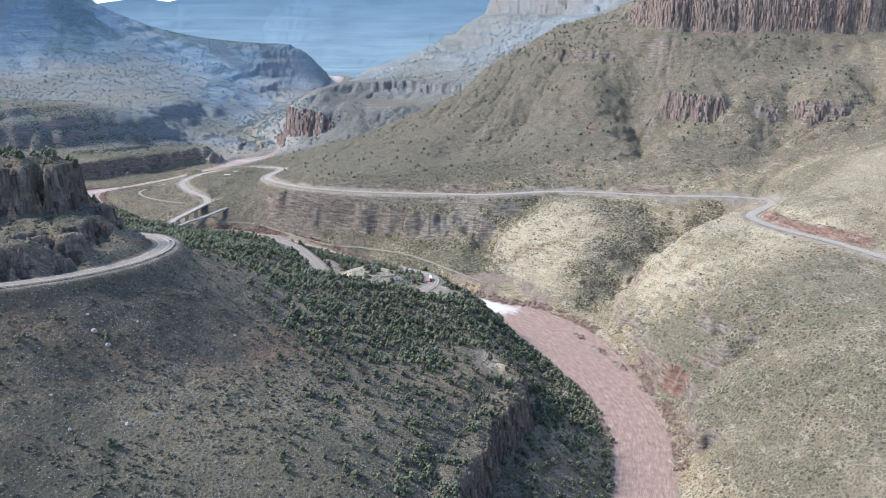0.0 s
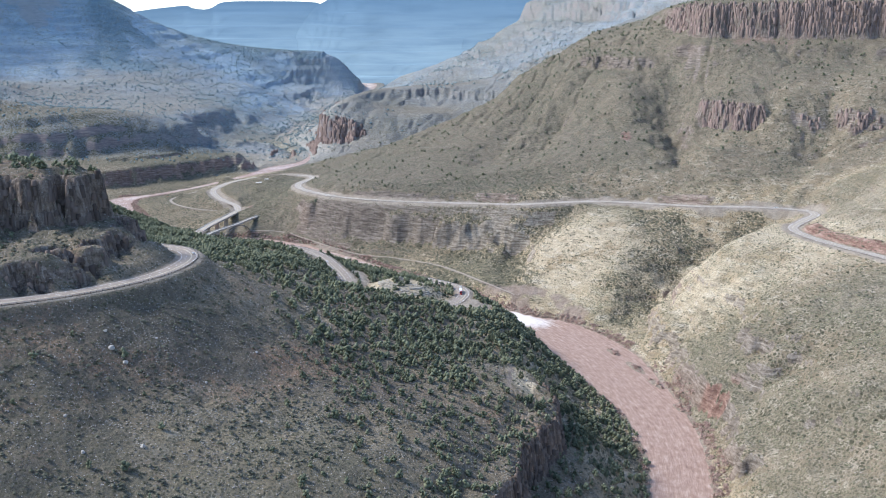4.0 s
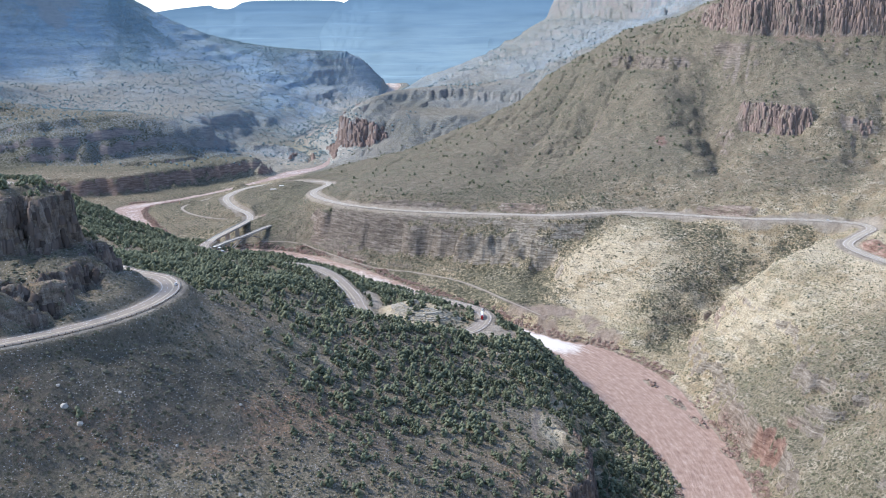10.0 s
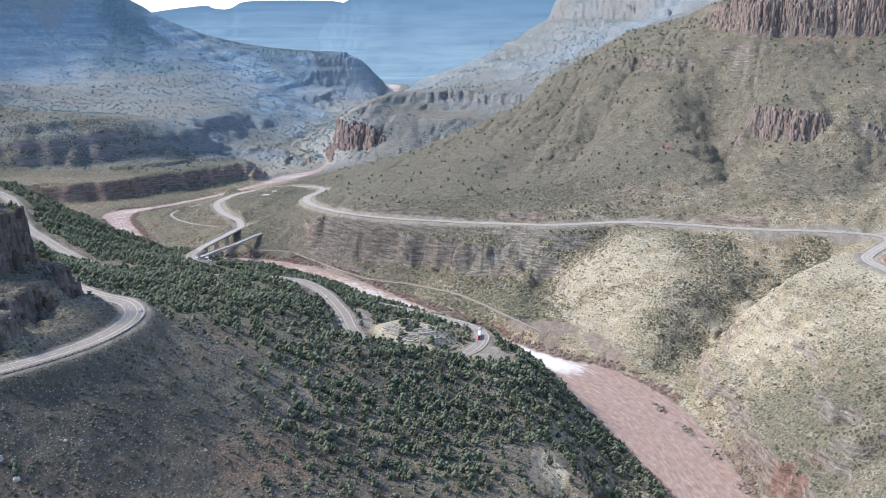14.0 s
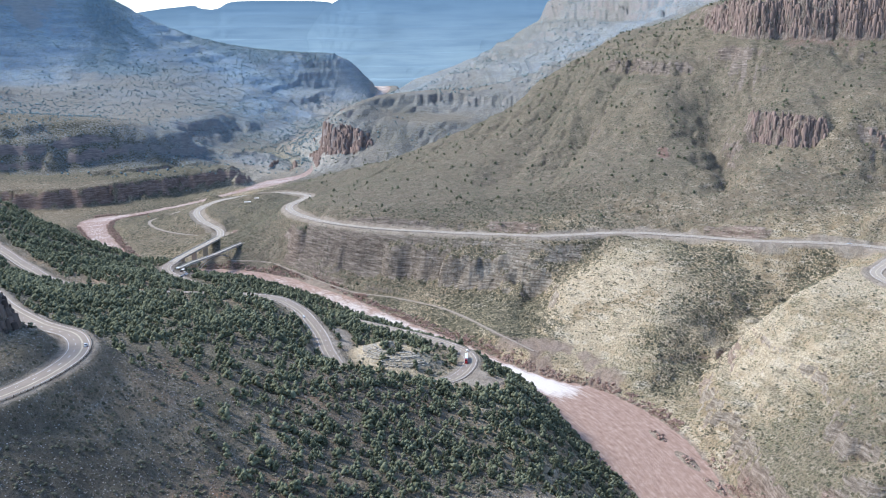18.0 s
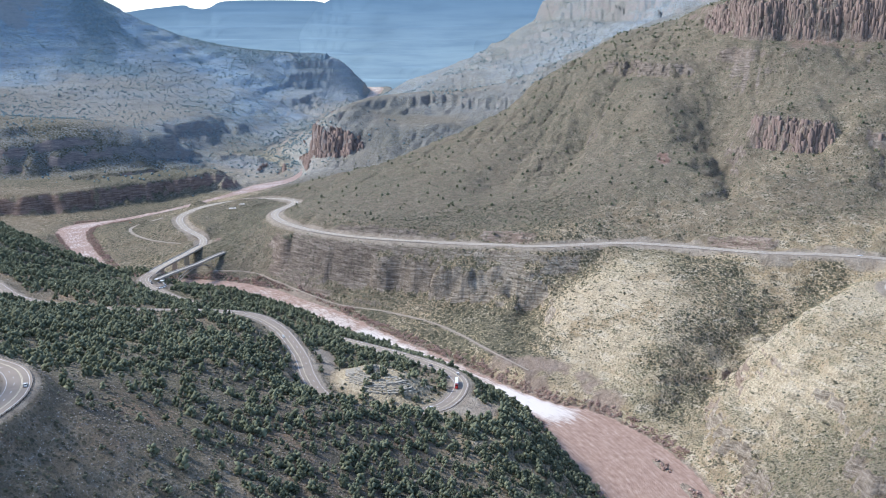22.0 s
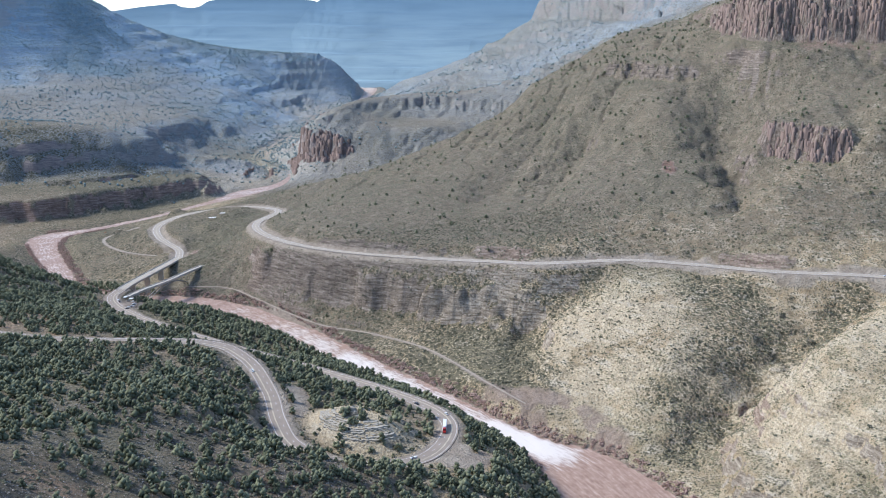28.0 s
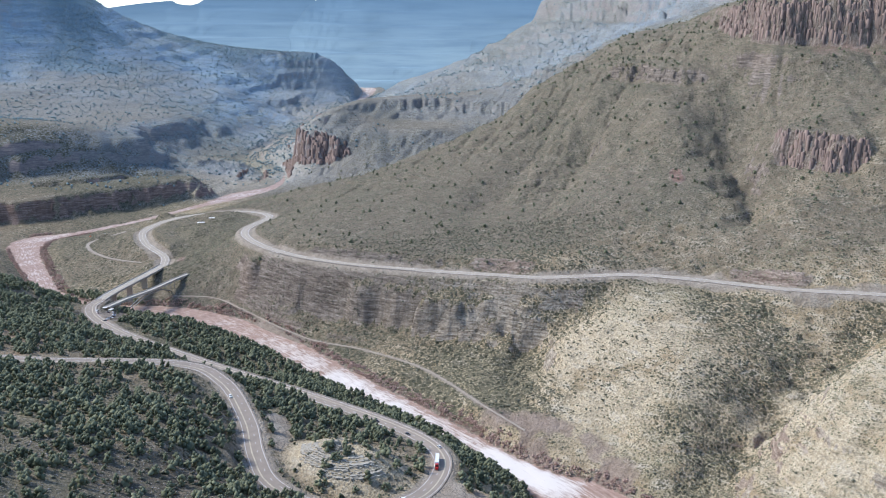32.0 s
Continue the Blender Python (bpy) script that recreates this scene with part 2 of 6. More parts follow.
def water_material():
    """Silty red water; foam lies in streaks drawn out along the current."""
    m, n, l, b = material("muddy_water")
    geo = n.new("ShaderNodeNewGeometry")

    def attr(name):
        a = n.new("ShaderNodeAttribute")
        a.attribute_name = name
        return a.outputs["Fac"]
    flow = n.new("ShaderNodeCombineXYZ")
    l.new(math_node(n, l, "MULTIPLY", attr("along"), 0.07), flow.inputs[0])
    l.new(math_node(n, l, "MULTIPLY", attr("aside"), 0.42), flow.inputs[1])
    streak = noise_node(n, l, 1.0, 6, 0.68, flow.outputs[0])
    nz = noise_node(n, l, 0.16, 8, 0.7, geo.outputs["Position"])
    fine = noise_node(n, l, 0.9, 6, 0.7, geo.outputs["Position"])
    both = math_node(n, l, "ADD", math_node(n, l, "MULTIPLY", streak.outputs[0], 0.6), math_node(n, l, "MULTIPLY", nz.outputs[0], 0.4))
    mud = ramp(n, [(0.36, (0.25, 0.152, 0.11)), (0.5, (0.385, 0.255, 0.192)), (0.62, (0.52, 0.38, 0.30))])
    l.new(both, mud.inputs[0])
    f = math_node(n, l, "ADD", math_node(n, l, "MULTIPLY", streak.outputs[0], 1.5), math_node(n, l, "MULTIPLY", fine.outputs[0], 1.0))
    f = math_node(n, l, "ADD", attr("foam"), math_node(n, l, "SUBTRACT", f, 1.25))
    fr = ramp(n, [(0.42, (0, 0, 0)), (0.56, (0.5, 0.5, 0.5)), (0.85, (1, 1, 1))])
    l.new(f, fr.inputs[0])
    c = mix(n, l, fr.outputs[0], mud.outputs[0], (0.78, 0.70, 0.63))
    l.new(c, b.inputs["Base Color"])
    b.inputs["Roughness"].default_value = 0.5
    b.inputs["Specular IOR Level"].default_value = 0.3
    bp = n.new("ShaderNodeBump")
    bp.inputs["Strength"].default_value = 0.6
    bp.inputs["Distance"].default_value = 0.6
    l.new(f, bp.inputs["Height"])
    l.new(bp.outputs[0], b.inputs["Normal"])
    return m


MAT_GROUND = ground_material()
MAT_WATER = water_material()
MAT_ROAD = simple("worn_asphalt", (0.30, 0.243, 0.195), 0.9, vary=0.14, scale=0.12)
MAT_PALE_ROAD = simple("pale_asphalt", (0.40, 0.34, 0.275), 0.92, vary=0.12, scale=0.1)
MAT_DIRT = simple("packed_dirt", (0.36, 0.30, 0.235), 0.95, vary=0.15, scale=0.15)
MAT_WHITE = simple("road_paint_white", (0.80, 0.78, 0.74), 0.7, vary=0.15)
MAT_YELLOW = simple("road_paint_yellow", (0.62, 0.54, 0.38), 0.7, vary=0.15)
MAT_CONCRETE = simple("weathered_concrete", (0.50, 0.44, 0.37), 0.9, vary=0.15, scale=0.3)
MAT_STEEL = simple("painted_steel", (0.30, 0.29, 0.27), 0.6, 0.3, vary=0.2, scale=0.5)
MAT_ROOF = simple("pale_roofing", (0.70, 0.68, 0.64), 0.7, vary=0.1)
MAT_STONE = simple("grey_stone", (0.33, 0.29, 0.25), 0.95, vary=0.4, scale=0.25, bump=0.5)
MAT_PALE_STONE = simple("pale_stone", (0.46, 0.42, 0.37), 0.95, vary=0.2, scale=0.8, bump=0.5)
MAT_BARK = simple("grey_bark", (0.12, 0.09, 0.07), 0.95, vary=0.3, scale=2.0)
MAT_TYRE = simple("tyre_rubber", (0.03, 0.03, 0.03), 0.9, vary=0.1)
MAT_GLASS = simple("car_glass", (0.03, 0.035, 0.04), 0.1, vary=0.1)
MAT_RED = simple("red_paint", (0.50, 0.03, 0.025), 0.35, vary=0.08)
MAT_CARWHITE = simple("white_paint", (0.78, 0.78, 0.77), 0.35, vary=0.05)
MAT_CARDARK = simple("dark_paint", (0.05, 0.05, 0.06), 0.3, vary=0.1)
MAT_ORANGE = simple("orange_paint", (0.60, 0.17, 0.06), 0.5, vary=0.08)
MAT_WOOD = simple("post_wood", (0.10, 0.08, 0.065), 0.9, vary=0.3, scale=2.0)


def leaves(name, dark, light):
    """Foliage: every clump its own tone, plants differ by their 'tone'."""
    m, n, l, b = material(name)
    geo = n.new("ShaderNodeNewGeometry")
    at = n.new("ShaderNodeAttribute")
    at.attribute_name = "tone"
    nz = noise_node(n, l, 1.3, 4, 0.7, geo.outputs["Position"])
    f = math_node(n, l, "ADD", math_node(n, l, "MULTIPLY", geo.outputs["Random Per Island"], 0.4), math_node(n, l, "MULTIPLY", at.outputs["Fac"], 0.35))
    f = math_node(n, l, "ADD", f, math_node(n, l, "MULTIPLY", nz.outputs[0], 0.25))
    r = ramp(n, [(0.2, dark), (0.8, light)])
    l.new(f, r.inputs[0])
    l.new(r.outputs[0], b.inputs["Base Color"])
    b.inputs["Roughness"].default_value = 0.9
    b.inputs["Specular IOR Level"].default_value = 0.15
    return m


MAT_JUNIPER = leaves("juniper_leaves", (0.085, 0.095, 0.058), (0.225, 0.235, 0.148))
# next two leaf colours are paled and blued with painted distance haze
MAT_HAZY = leaves("hazed_scrub_leaves", (0.10, 0.12, 0.10), (0.22, 0.245, 0.195))
MAT_FAR_TREES = leaves("hazed_juniper_leaves", (0.14, 0.20, 0.22), (0.235, 0.305, 0.31))
MAT_SAGE = leaves("sage_leaves", (0.11, 0.105, 0.062), (0.29, 0.272, 0.172))
MAT_TAMARISK = leaves("tamarisk_twigs", (0.26, 0.165, 0.13), (0.46, 0.33, 0.275))
MAT_CREOSOTE = leaves("creosote_leaves", (0.092, 0.09, 0.06), (0.205, 0.196, 0.138))

# ---- the lie of the land ----
# The river's middle line: x, y, half width.
RIVER = [(60, -900, 22), (40, -300, 22), (70, 100, 22), (120, 380, 22), (165, 510, 22), (190, 600, 23), (212, 693, 24), (218, 778, 28), (208, 857, 36),
         (188, 946, 44), (155, 1030, 34), (123, 1070, 17), (88, 1112, 13), (38, 1172, 15), (-43, 1258, 20), (-130, 1362, 22),
         (-200, 1428, 26), (-285, 1478, 24), (-345, 1488, 20), (-410, 1505, 17), (-470, 1552, 15), (-508, 1615, 14), (-590, 1752, 18), (-622, 1845, 26),
         (-569, 1908, 11), (-502, 2005, 8), (-426, 2150, 11), (-372, 2266, 26), (-318, 2380, 10), (-330, 2560, 1.5)]
RIVER_FAR = [(-330, 2560, 1.5), (-420, 2760, 1.5), (-430, 3000, 1.5), (-360, 3300, 2), (-290, 3700, 4), (-262, 4100, 18), (-262, 4420, 30), (-330, 4600, 30)]
# Roads: x, y, z along the middle.
ROAD_UPPER = [(-520, 400, 211), (-420, 440, 205), (-300, 490, 197), (-240, 533, 191), (-205, 572, 187), (-180, 620, 183.5), (-174, 672, 180.5),
              (-190, 712, 178), (-225, 745, 174), (-275, 806, 166), (-330, 880, 158), (-420, 960, 153), (-560, 1080, 147), (-690, 1230, 141),
              (-745, 1350, 136), (-690, 1425, 131), (-600, 1375, 124), (-512, 1240, 113), (-455, 1175, 108), (-412, 1130, 105),
              (-360, 1085, 102), (-281, 1072, 97), (-168, 1090, 88), (-124, 1064, 84), (-93, 1006, 79), (-77, 957, 76),
              (-59, 923, 73), (-20, 900, 69.5), (26, 917, 66.5), (45, 957, 64.5), (41, 997, 62), (11, 1041, 58), (-57, 1106, 52),
              (-132, 1172, 45), (-193, 1226, 40), (-280, 1305, 34), (-340, 1372, 31), (-362, 1415, 30), (-363, 1451, 29)]
ROAD_LOWER = [(-337, 1615, 28), (-350, 1660, 29), (-399, 1730, 32), (-420, 1800, 36), (-385, 1862, 43), (-310, 1885, 49), (-260, 1861, 54), (-222, 1795, 60),
              (-236, 1690, 64), (-212, 1600, 69), (-150, 1505, 75), (-74, 1440, 80), (21, 1392, 85), (102, 1361, 89), (155, 1341, 92),
              (253, 1336, 97), (321, 1305, 100), (392, 1265, 103), (470, 1240, 106), (520, 1215, 107), (528, 1185, 107), (498, 1150, 106),
              (465, 1105, 106), (461, 1050, 108), (471, 999, 110), (491, 930, 113), (506, 850, 116), (520, 760, 121), (560, 640, 128), (640, 500, 138)]
TRACK = [(-335, 1660, 20), (-390, 1668, 18), (-455, 1700, 19), (-500, 1770, 20), (-470, 1850, 22)]
BANK_TRACK = [(-296, 1520, 13), (-245, 1522, 10), (-192, 1471, 8), (-146, 1420, 7), (-97, 1375, 6), (-38, 1338, 9), (30, 1272, 13), (87, 1173, 16), (119, 1128, 14)]
# Ridges, benches, cliff tops and feet that shape the slopes.
LEFT_SLOPES = {
    "promontory_top": [(-700, 560, 330), (-520, 620, 292), (-400, 670, 262), (-302, 705, 243), (-255, 700, 238), (-242, 690, 232)],
    "promontory_foot": [(-450, 520, 232), (-330, 580, 214), (-262, 610, 206), (-222, 655, 200), (-215, 690, 197)],
    "promontory_back": [(-560, 760, 255), (-420, 790, 222), (-330, 790, 203), (-290, 770, 190)],
    "below_bend": [(-300, 420, 178), (-190, 552, 177), (-166, 602, 174), (-150, 690, 167), (-168, 770, 152), (-235, 850, 138)],
    "scree": [(-230, 380, 140), (-122, 556, 135), (-85, 660, 128), (-70, 770, 112), (-95, 850, 108)],
    "shelf": [(-110, 380, 92), (-40, 500, 98), (0, 600, 92), (30, 680, 86), (30, 760, 78), (25, 840, 74)],
    "shelf_edge": [(0, 400, 62), (30, 500, 70), (60, 590, 72), (92, 640, 70), (106, 670, 64), (108, 730, 58), (98, 810, 52), (95, 880, 55)],
    "shelf_foot": [(40, 400, 32), (70, 500, 38), (105, 600, 40), (124, 660, 36), (130, 730, 28), (128, 820, 22), (124, 900, 20)],
    "cut_mound": [(-105, 900, 101), (-80, 884, 98), (-50, 870, 96), (-20, 864, 93), (4, 864, 86), (24, 870, 75)],
    "turnout": [(58, 912, 65), (75, 924, 64), (62, 945, 64), (66, 975, 58)],
    "turnout_foot": [(112, 945, 24), (108, 1000, 20), (78, 1060, 20), (20, 1130, 22), (-70, 1230, 22), (-170, 1340, 18), (-250, 1420, 16)],
    "wooded_slope": [(-420, 1000, 142), (-280, 930, 132), (-180, 930, 116), (-130, 960, 102), (-120, 900, 112)],
    "wooded_shelf": [(-330, 1160, 90), (-200, 1130, 74), (-110, 1110, 62), (-60, 1040, 68)],
    "wooded_nose": [(-640, 1480, 122), (-575, 1465, 100), (-520, 1450, 76), (-465, 1445, 52), (-420, 1435, 38), (-390, 1405, 33)],
    "nose_back": [(-760, 1580, 96), (-650, 1580, 66), (-560, 1540, 40), (-490, 1500, 20)],
    "left_far": [(-1100, 1500, 200), (-900, 1200, 230), (-900, 900, 300), (-900, 500, 380), (-1000, 0, 420)],
    "near_left": [(-500, 100, 230), (-350, 250, 200), (-300, 0, 180), (-150, 200, 110), (-150, -200, 110)],
}
BEYOND_RIVER = {
    "bank_strip": [(-900, 1820, 16), (-780, 1900, 14), (-660, 1950, 14), (-575, 2040, 14), (-490, 2140, 14)],
    "strip_top": [(-1000, 1900, 58), (-820, 1950, 46), (-690, 1990, 42), (-600, 2075, 42), (-510, 2170, 42), (-460, 2250, 38)],
    "strip_back": [(-1000, 2000, 54), (-830, 2060, 42), (-700, 2110, 36), (-620, 2190, 34), (-540, 2330, 30), (-500, 2420, 26)],
    "bench_edge": [(-1050, 2160, 118), (-858, 2170, 104), (-808, 2224, 112), (-755, 2270, 106), (-670, 2340, 94), (-600, 2430, 80), (-545, 2500, 66), (-470, 2560, 46)],
    "bench_foot": [(-1000, 2110, 66), (-820, 2190, 58), (-690, 2280, 50), (-590, 2380, 42), (-540, 2520, 32), (-520, 2700, 26)],
    "bench": [(-1209, 2700, 140), (-900, 2600, 122), (-700, 2750, 104), (-580, 2950, 84)],
    "outcrop": [(-1500, 3100, 215), (-1336, 3076, 174), (-1209, 3013, 165), (-1000, 3150, 168), (-800, 3250, 150), (-620, 3350, 122)],
    "shoulder": [(-1400, 3400, 330), (-1230, 3450, 290), (-1000, 3520, 240), (-780, 3640, 205), (-600, 3760, 165), (-440, 3880, 112)],
    "crest": [(-2600, 2600, 640), (-1900, 3300, 620), (-1500, 3650, 660), (-1290, 3700, 475), (-1173, 3710, 398), (-1036, 3800, 322), (-962, 3850, 300), (-850, 3900, 285), (-702, 3950, 255), (-527, 4050, 242), (-408, 4150, 232), (-330, 4280, 150)],
    "crest_back": [(-1400, 4300, 330), (-1100, 4350, 270), (-800, 4400, 210), (-560, 4480, 150), (-400, 4560, 110)],
    "crest_end": [(-3000, 1500, 520), (-2200, 1700, 420), (-1600, 2300, 330), (-1500, 1800, 260)],
}
RIGHT_SLOPES = {
    "rim_under_road": [(-190, 1520, 67), (-130, 1480, 72), (-84, 1436, 75), (-20, 1402, 76), (50, 1372, 78), (98, 1350, 78), (130, 1340, 82)],
    "cliff_foot": [(-200, 1490, 34), (-140, 1458, 32), (-84, 1416, 26), (-30, 1374, 32), (36, 1324, 33), (77, 1295, 27), (110, 1300, 40)],
    "talus": [(-160, 1450, 18), (-48, 1344, 13), (20, 1280, 16), (83, 1235, 22)],
    "hollow": [(190, 1325, 80), (168, 1300, 58), (142, 1268, 38), (118, 1232, 24), (108, 1170, 14)],
    "bulge_edge": [(132, 1180, 26), (150, 1222, 44), (178, 1255, 62), (208, 1285, 78)],
    "bulge_ridge": [(228, 1310, 94), (215, 1285, 80), (225, 1240, 74), (240, 1200, 70), (256, 1140, 64), (246, 1095, 46), (236, 1066, 27)],
    "bulge_side": [(188, 1205, 56), (182, 1150, 38), (192, 1095, 18)],
    "side_gully": [(452, 1215, 88), (408, 1168, 64), (368, 1130, 50), (322, 1095, 32), (280, 1058, 18), (245, 1036, 7)],
    "bulge_shade": [(330, 1235, 84), (334, 1160, 66), (300, 1120, 50), (268, 1085, 32)],
    "bulge_crown": [(290, 1290, 97), (270, 1240, 84), (275, 1190, 76), (268, 1150, 67)],
    "near_ridge": [(450, 1140, 104), (405, 1112, 96), (362, 1082, 87), (325, 1052, 70), (290, 1020, 42), (268, 990, 22)],
    "near_slope": [(420, 960, 98), (361, 956, 79), (310, 940, 50), (278, 915, 27)],
    "near_slope_low": [(420, 830, 102), (350, 830, 84), (308, 800, 66), (285, 780, 40), (276, 770, 22)],
    "near_ledge": [(390, 680, 104), (330, 670, 78), (292, 667, 56), (270, 660, 30)],
    "near_bottom": [(420, 520, 110), (330, 520, 80), (260, 540, 40), (235, 540, 14)],
    "above_bend": [(560, 1190, 124), (600, 1100, 150), (590, 1000, 152), (600, 900, 158), (620, 800, 164)],
    "right_crest": [(640, 1230, 160), (700, 1150, 195), (740, 1000, 215), (780, 850, 230), (900, 600, 260), (950, 200, 280)],
    "far_right": [(1200, 900, 330), (1300, 400, 380), (1500, 0, 420), (700, -100, 200)],
    "above_road": [(-120, 1560, 92), (0, 1480, 100), (110, 1450, 104), (240, 1420, 116), (360, 1345, 126), (470, 1320, 134)],
    "slope_one": [(-120, 1720, 92), (73, 1752, 130), (156, 1630, 121), (224, 1544, 139), (348, 1500, 160), (440, 1420, 165)],
    "slope_two": [(120, 1950, 175), (260, 1800, 188), (362, 1579, 173), (420, 1540, 176)],
    "gully": [(518, 1800, 300), (492, 1735, 244), (460, 1666, 200), (440, 1600, 174), (428, 1540, 153), (405, 1440, 130)],
    "buttress_low": [(396, 1650, 209), (380, 1720, 232), (395, 1800, 262)],
    "middle_cliff_top": [(480, 1560, 232), (520, 1525, 224), (528, 1500, 214), (600, 1480, 226), (700, 1440, 236), (820, 1400, 240)],
    "middle_cliff_foot": [(500, 1500, 192), (530, 1475, 186), (610, 1450, 194), (700, 1412, 204), (820, 1370, 206)],
    "apron": [(560, 1400, 158), (650, 1350, 160), (780, 1300, 190)],
    "red_band_top": [(505, 1880, 328), (540, 1770, 331), (620, 1725, 332), (700, 1690, 330), (820, 1650, 332), (1000, 1600, 335)],
    "red_band_foot": [(545, 1735, 306), (620, 1695, 304), (700, 1660, 300), (820, 1620, 300)],
    "rim_foot": [(540, 1800, 346), (600, 1765, 344), (690, 1730, 343), (820, 1690, 344), (1000, 1640, 345)],
    "rim_top": [(555, 1840, 384), (620, 1790, 386), (700, 1750, 388), (830, 1710, 392), (1010, 1660, 396)],
    "plateau": [(640, 1950, 388), (800, 1850, 392), (1100, 1800, 408), (1500, 1600, 430), (1700, 1000, 420)],
    "knob": [(538, 1900, 384), (519, 2020, 374), (470, 2220, 352), (421, 2370, 336)],
    "spur": [(374, 2380, 289), (277, 2300, 233), (179, 2230, 185), (86, 2160, 136), (10, 2110, 110), (-111, 2050, 86), (-203, 2010, 68), (-280, 2030, 46)],
    "spur_back": [(420, 2500, 215), (270, 2420, 115), (130, 2310, 62), (-20, 2215, 42), (-140, 2170, 34), (-230, 2160, 24)],
    "red_nose_top": [(-275, 2530, 132), (-223, 2600, 160), (-155, 2750, 172), (7, 2850, 180), (200, 2850, 205), (420, 2850, 290), (700, 2700, 400)],
    "nose_dip": [(-140, 2620, 140), (0, 2640, 130), (150, 2620, 140)],
    "red_nose_foot": [(-285, 2470, 34), (-300, 2540, 44), (-330, 2640, 40)],
    "nose_front": [(-210, 2440, 70), (-120, 2460, 92), (20, 2520, 120)],
    "next_ridge": [(-300, 2950, 60), (-150, 3000, 95), (60, 3050, 120), (211, 3246, 140), (420, 3200, 230)],
    "bench_next": [(-180, 3450, 80), (50, 3604, 175), (180, 3650, 215), (300, 3750, 270)],
    "far_buttress": [(-120, 4150, 140), (60, 4130, 200), (300, 4130, 310), (420, 4125, 395), (485, 4119, 470), (540, 4100, 520), (640, 4000, 545), (1000, 3600, 560), (1500, 3000, 560)],
}


def spread(line, step):
    """Points along a polyline at about this step, on a smooth curve through its corners."""
    p = np.array(line, float)
    ext = np.vstack([2 * p[0] - p[1], p, 2 * p[-1] - p[-2]])
    out = []
    for k in range(1, len(ext) - 2):
        a, b, c, d = ext[k - 1], ext[k], ext[k + 1], ext[k + 2]
        n = max(1, int(np.hypot(*(c - b)[:2]) / step))
        t = np.linspace(0, 1, n, endpoint=False)[:, None]
        out.append(0.5 * (2 * b + (c - a) * t + (2 * a - 5 * b + 4 * c - d) * t ** 2 + (3 * b - a - 3 * c + d) * t ** 3))
    return np.vstack(out + [p[-1:]])


def water_level(y):
    y = np.asarray(y, float)
    return np.where(y < 1060, 0.002 * (y - 1060), 0.006 * (y - 1060) + 0.038 * np.maximum(y - 2600, 0))


def hashed(ix, iy, seed):
    v = np.sin(ix * 127.1 + iy * 311.7 + seed * 74.7) * 43758.5453
    return v - np.floor(v)


def value_noise(x, y, seed=0):
    ix, iy = np.floor(x), np.floor(y)
    fx, fy = x - ix, y - iy
    fx, fy = fx * fx * (3 - 2 * fx), fy * fy * (3 - 2 * fy)
    a, b = hashed(ix, iy, seed), hashed(ix + 1, iy, seed)
    c, d = hashed(ix, iy + 1, seed), hashed(ix + 1, iy + 1, seed)
    return (a + (b - a) * fx) * (1 - fy) + (c + (d - c) * fx) * fy - 0.5


def fbm(x, y, size, octaves=4, seed=0):
    s, amp = 0, 1.0
    for k in range(octaves):
        ca, sa = math.cos(k * 0.9 + seed), math.sin(k * 0.9 + seed)
        s = s + amp * value_noise((x * ca - y * sa) / size, (x * sa + y * ca) / size, seed + k)
        size, amp = size * 0.48, amp * 0.52
    return s


def smooth(a, b, v):
    t = np.clip((v - a) / (b - a), 0, 1)
    return t * t * (3 - 2 * t)


ALL_RIVER = spread(RIVER + RIVER_FAR[1:], 12)
ROADS = [spread(ROAD_UPPER, 4), spread(ROAD_LOWER, 4)]
control = []
for group in (LEFT_SLOPES, BEYOND_RIVER, RIGHT_SLOPES):
    for line in group.values():
        control.append(spread(line, 45))
for line in ROADS:
    control.append(line[::9])
for line in (TRACK, BANK_TRACK):
    control.append(spread(line, 40))
rv = ALL_RIVER[::5]
control.append(np.column_stack([rv[:, 0], rv[:, 1], water_level(rv[:, 1])]))
control.append(np.array([(x, y, 460.0) for x in (-3200, 3200) for y in (-1500, 0, 1500, 3000, 4600)] + [(-1500, -1500, 420.0), (1500, -1500, 420.0), (0, -1500, 0), (0, 4700, 60.0), (1500, 4700, 430.0), (-1500, 4700, 260.0)]))
control = np.vstack(control)
SOFT = 8.0
gap = np.hypot(control[:, None, 0] - control[None, :, 0], control[:, None, 1] - control[None, :, 1])
count = len(control)
system = np.zeros((count + 1, count + 1))
system[:count, :count] = -np.sqrt(gap ** 2 + SOFT ** 2) + np.eye(count) * 1.0
system[:count, count] = system[count, :count] = 1
weights = np.linalg.solve(system, np.append(control[:, 2], 0))


def base_height(x, y):
    out = np.empty(x.size)
    xf, yf = x.ravel(), y.ravel()
    for k in range(0, x.size, 8192):
        d = (xf[k:k + 8192, None] - control[None, :, 0]) ** 2 + (yf[k:k + 8192, None] - control[None, :, 1]) ** 2
        out[k:k + 8192] = -np.sqrt(d + SOFT ** 2) @ weights[:count] + weights[count]
    return out.reshape(x.shape)


def steps(stops):
    """Grid lines: (from, to, spacing at from, spacing at to) joined end to end."""
    out = [stops[0][0]]
    for a, b, s0, s1 in stops:
        v = a
        while v < b - 1e-6:
            v = min(b, v + s0 + (s1 - s0) * (v - a) / (b - a))
            out.append(v)
    return np.array(out)


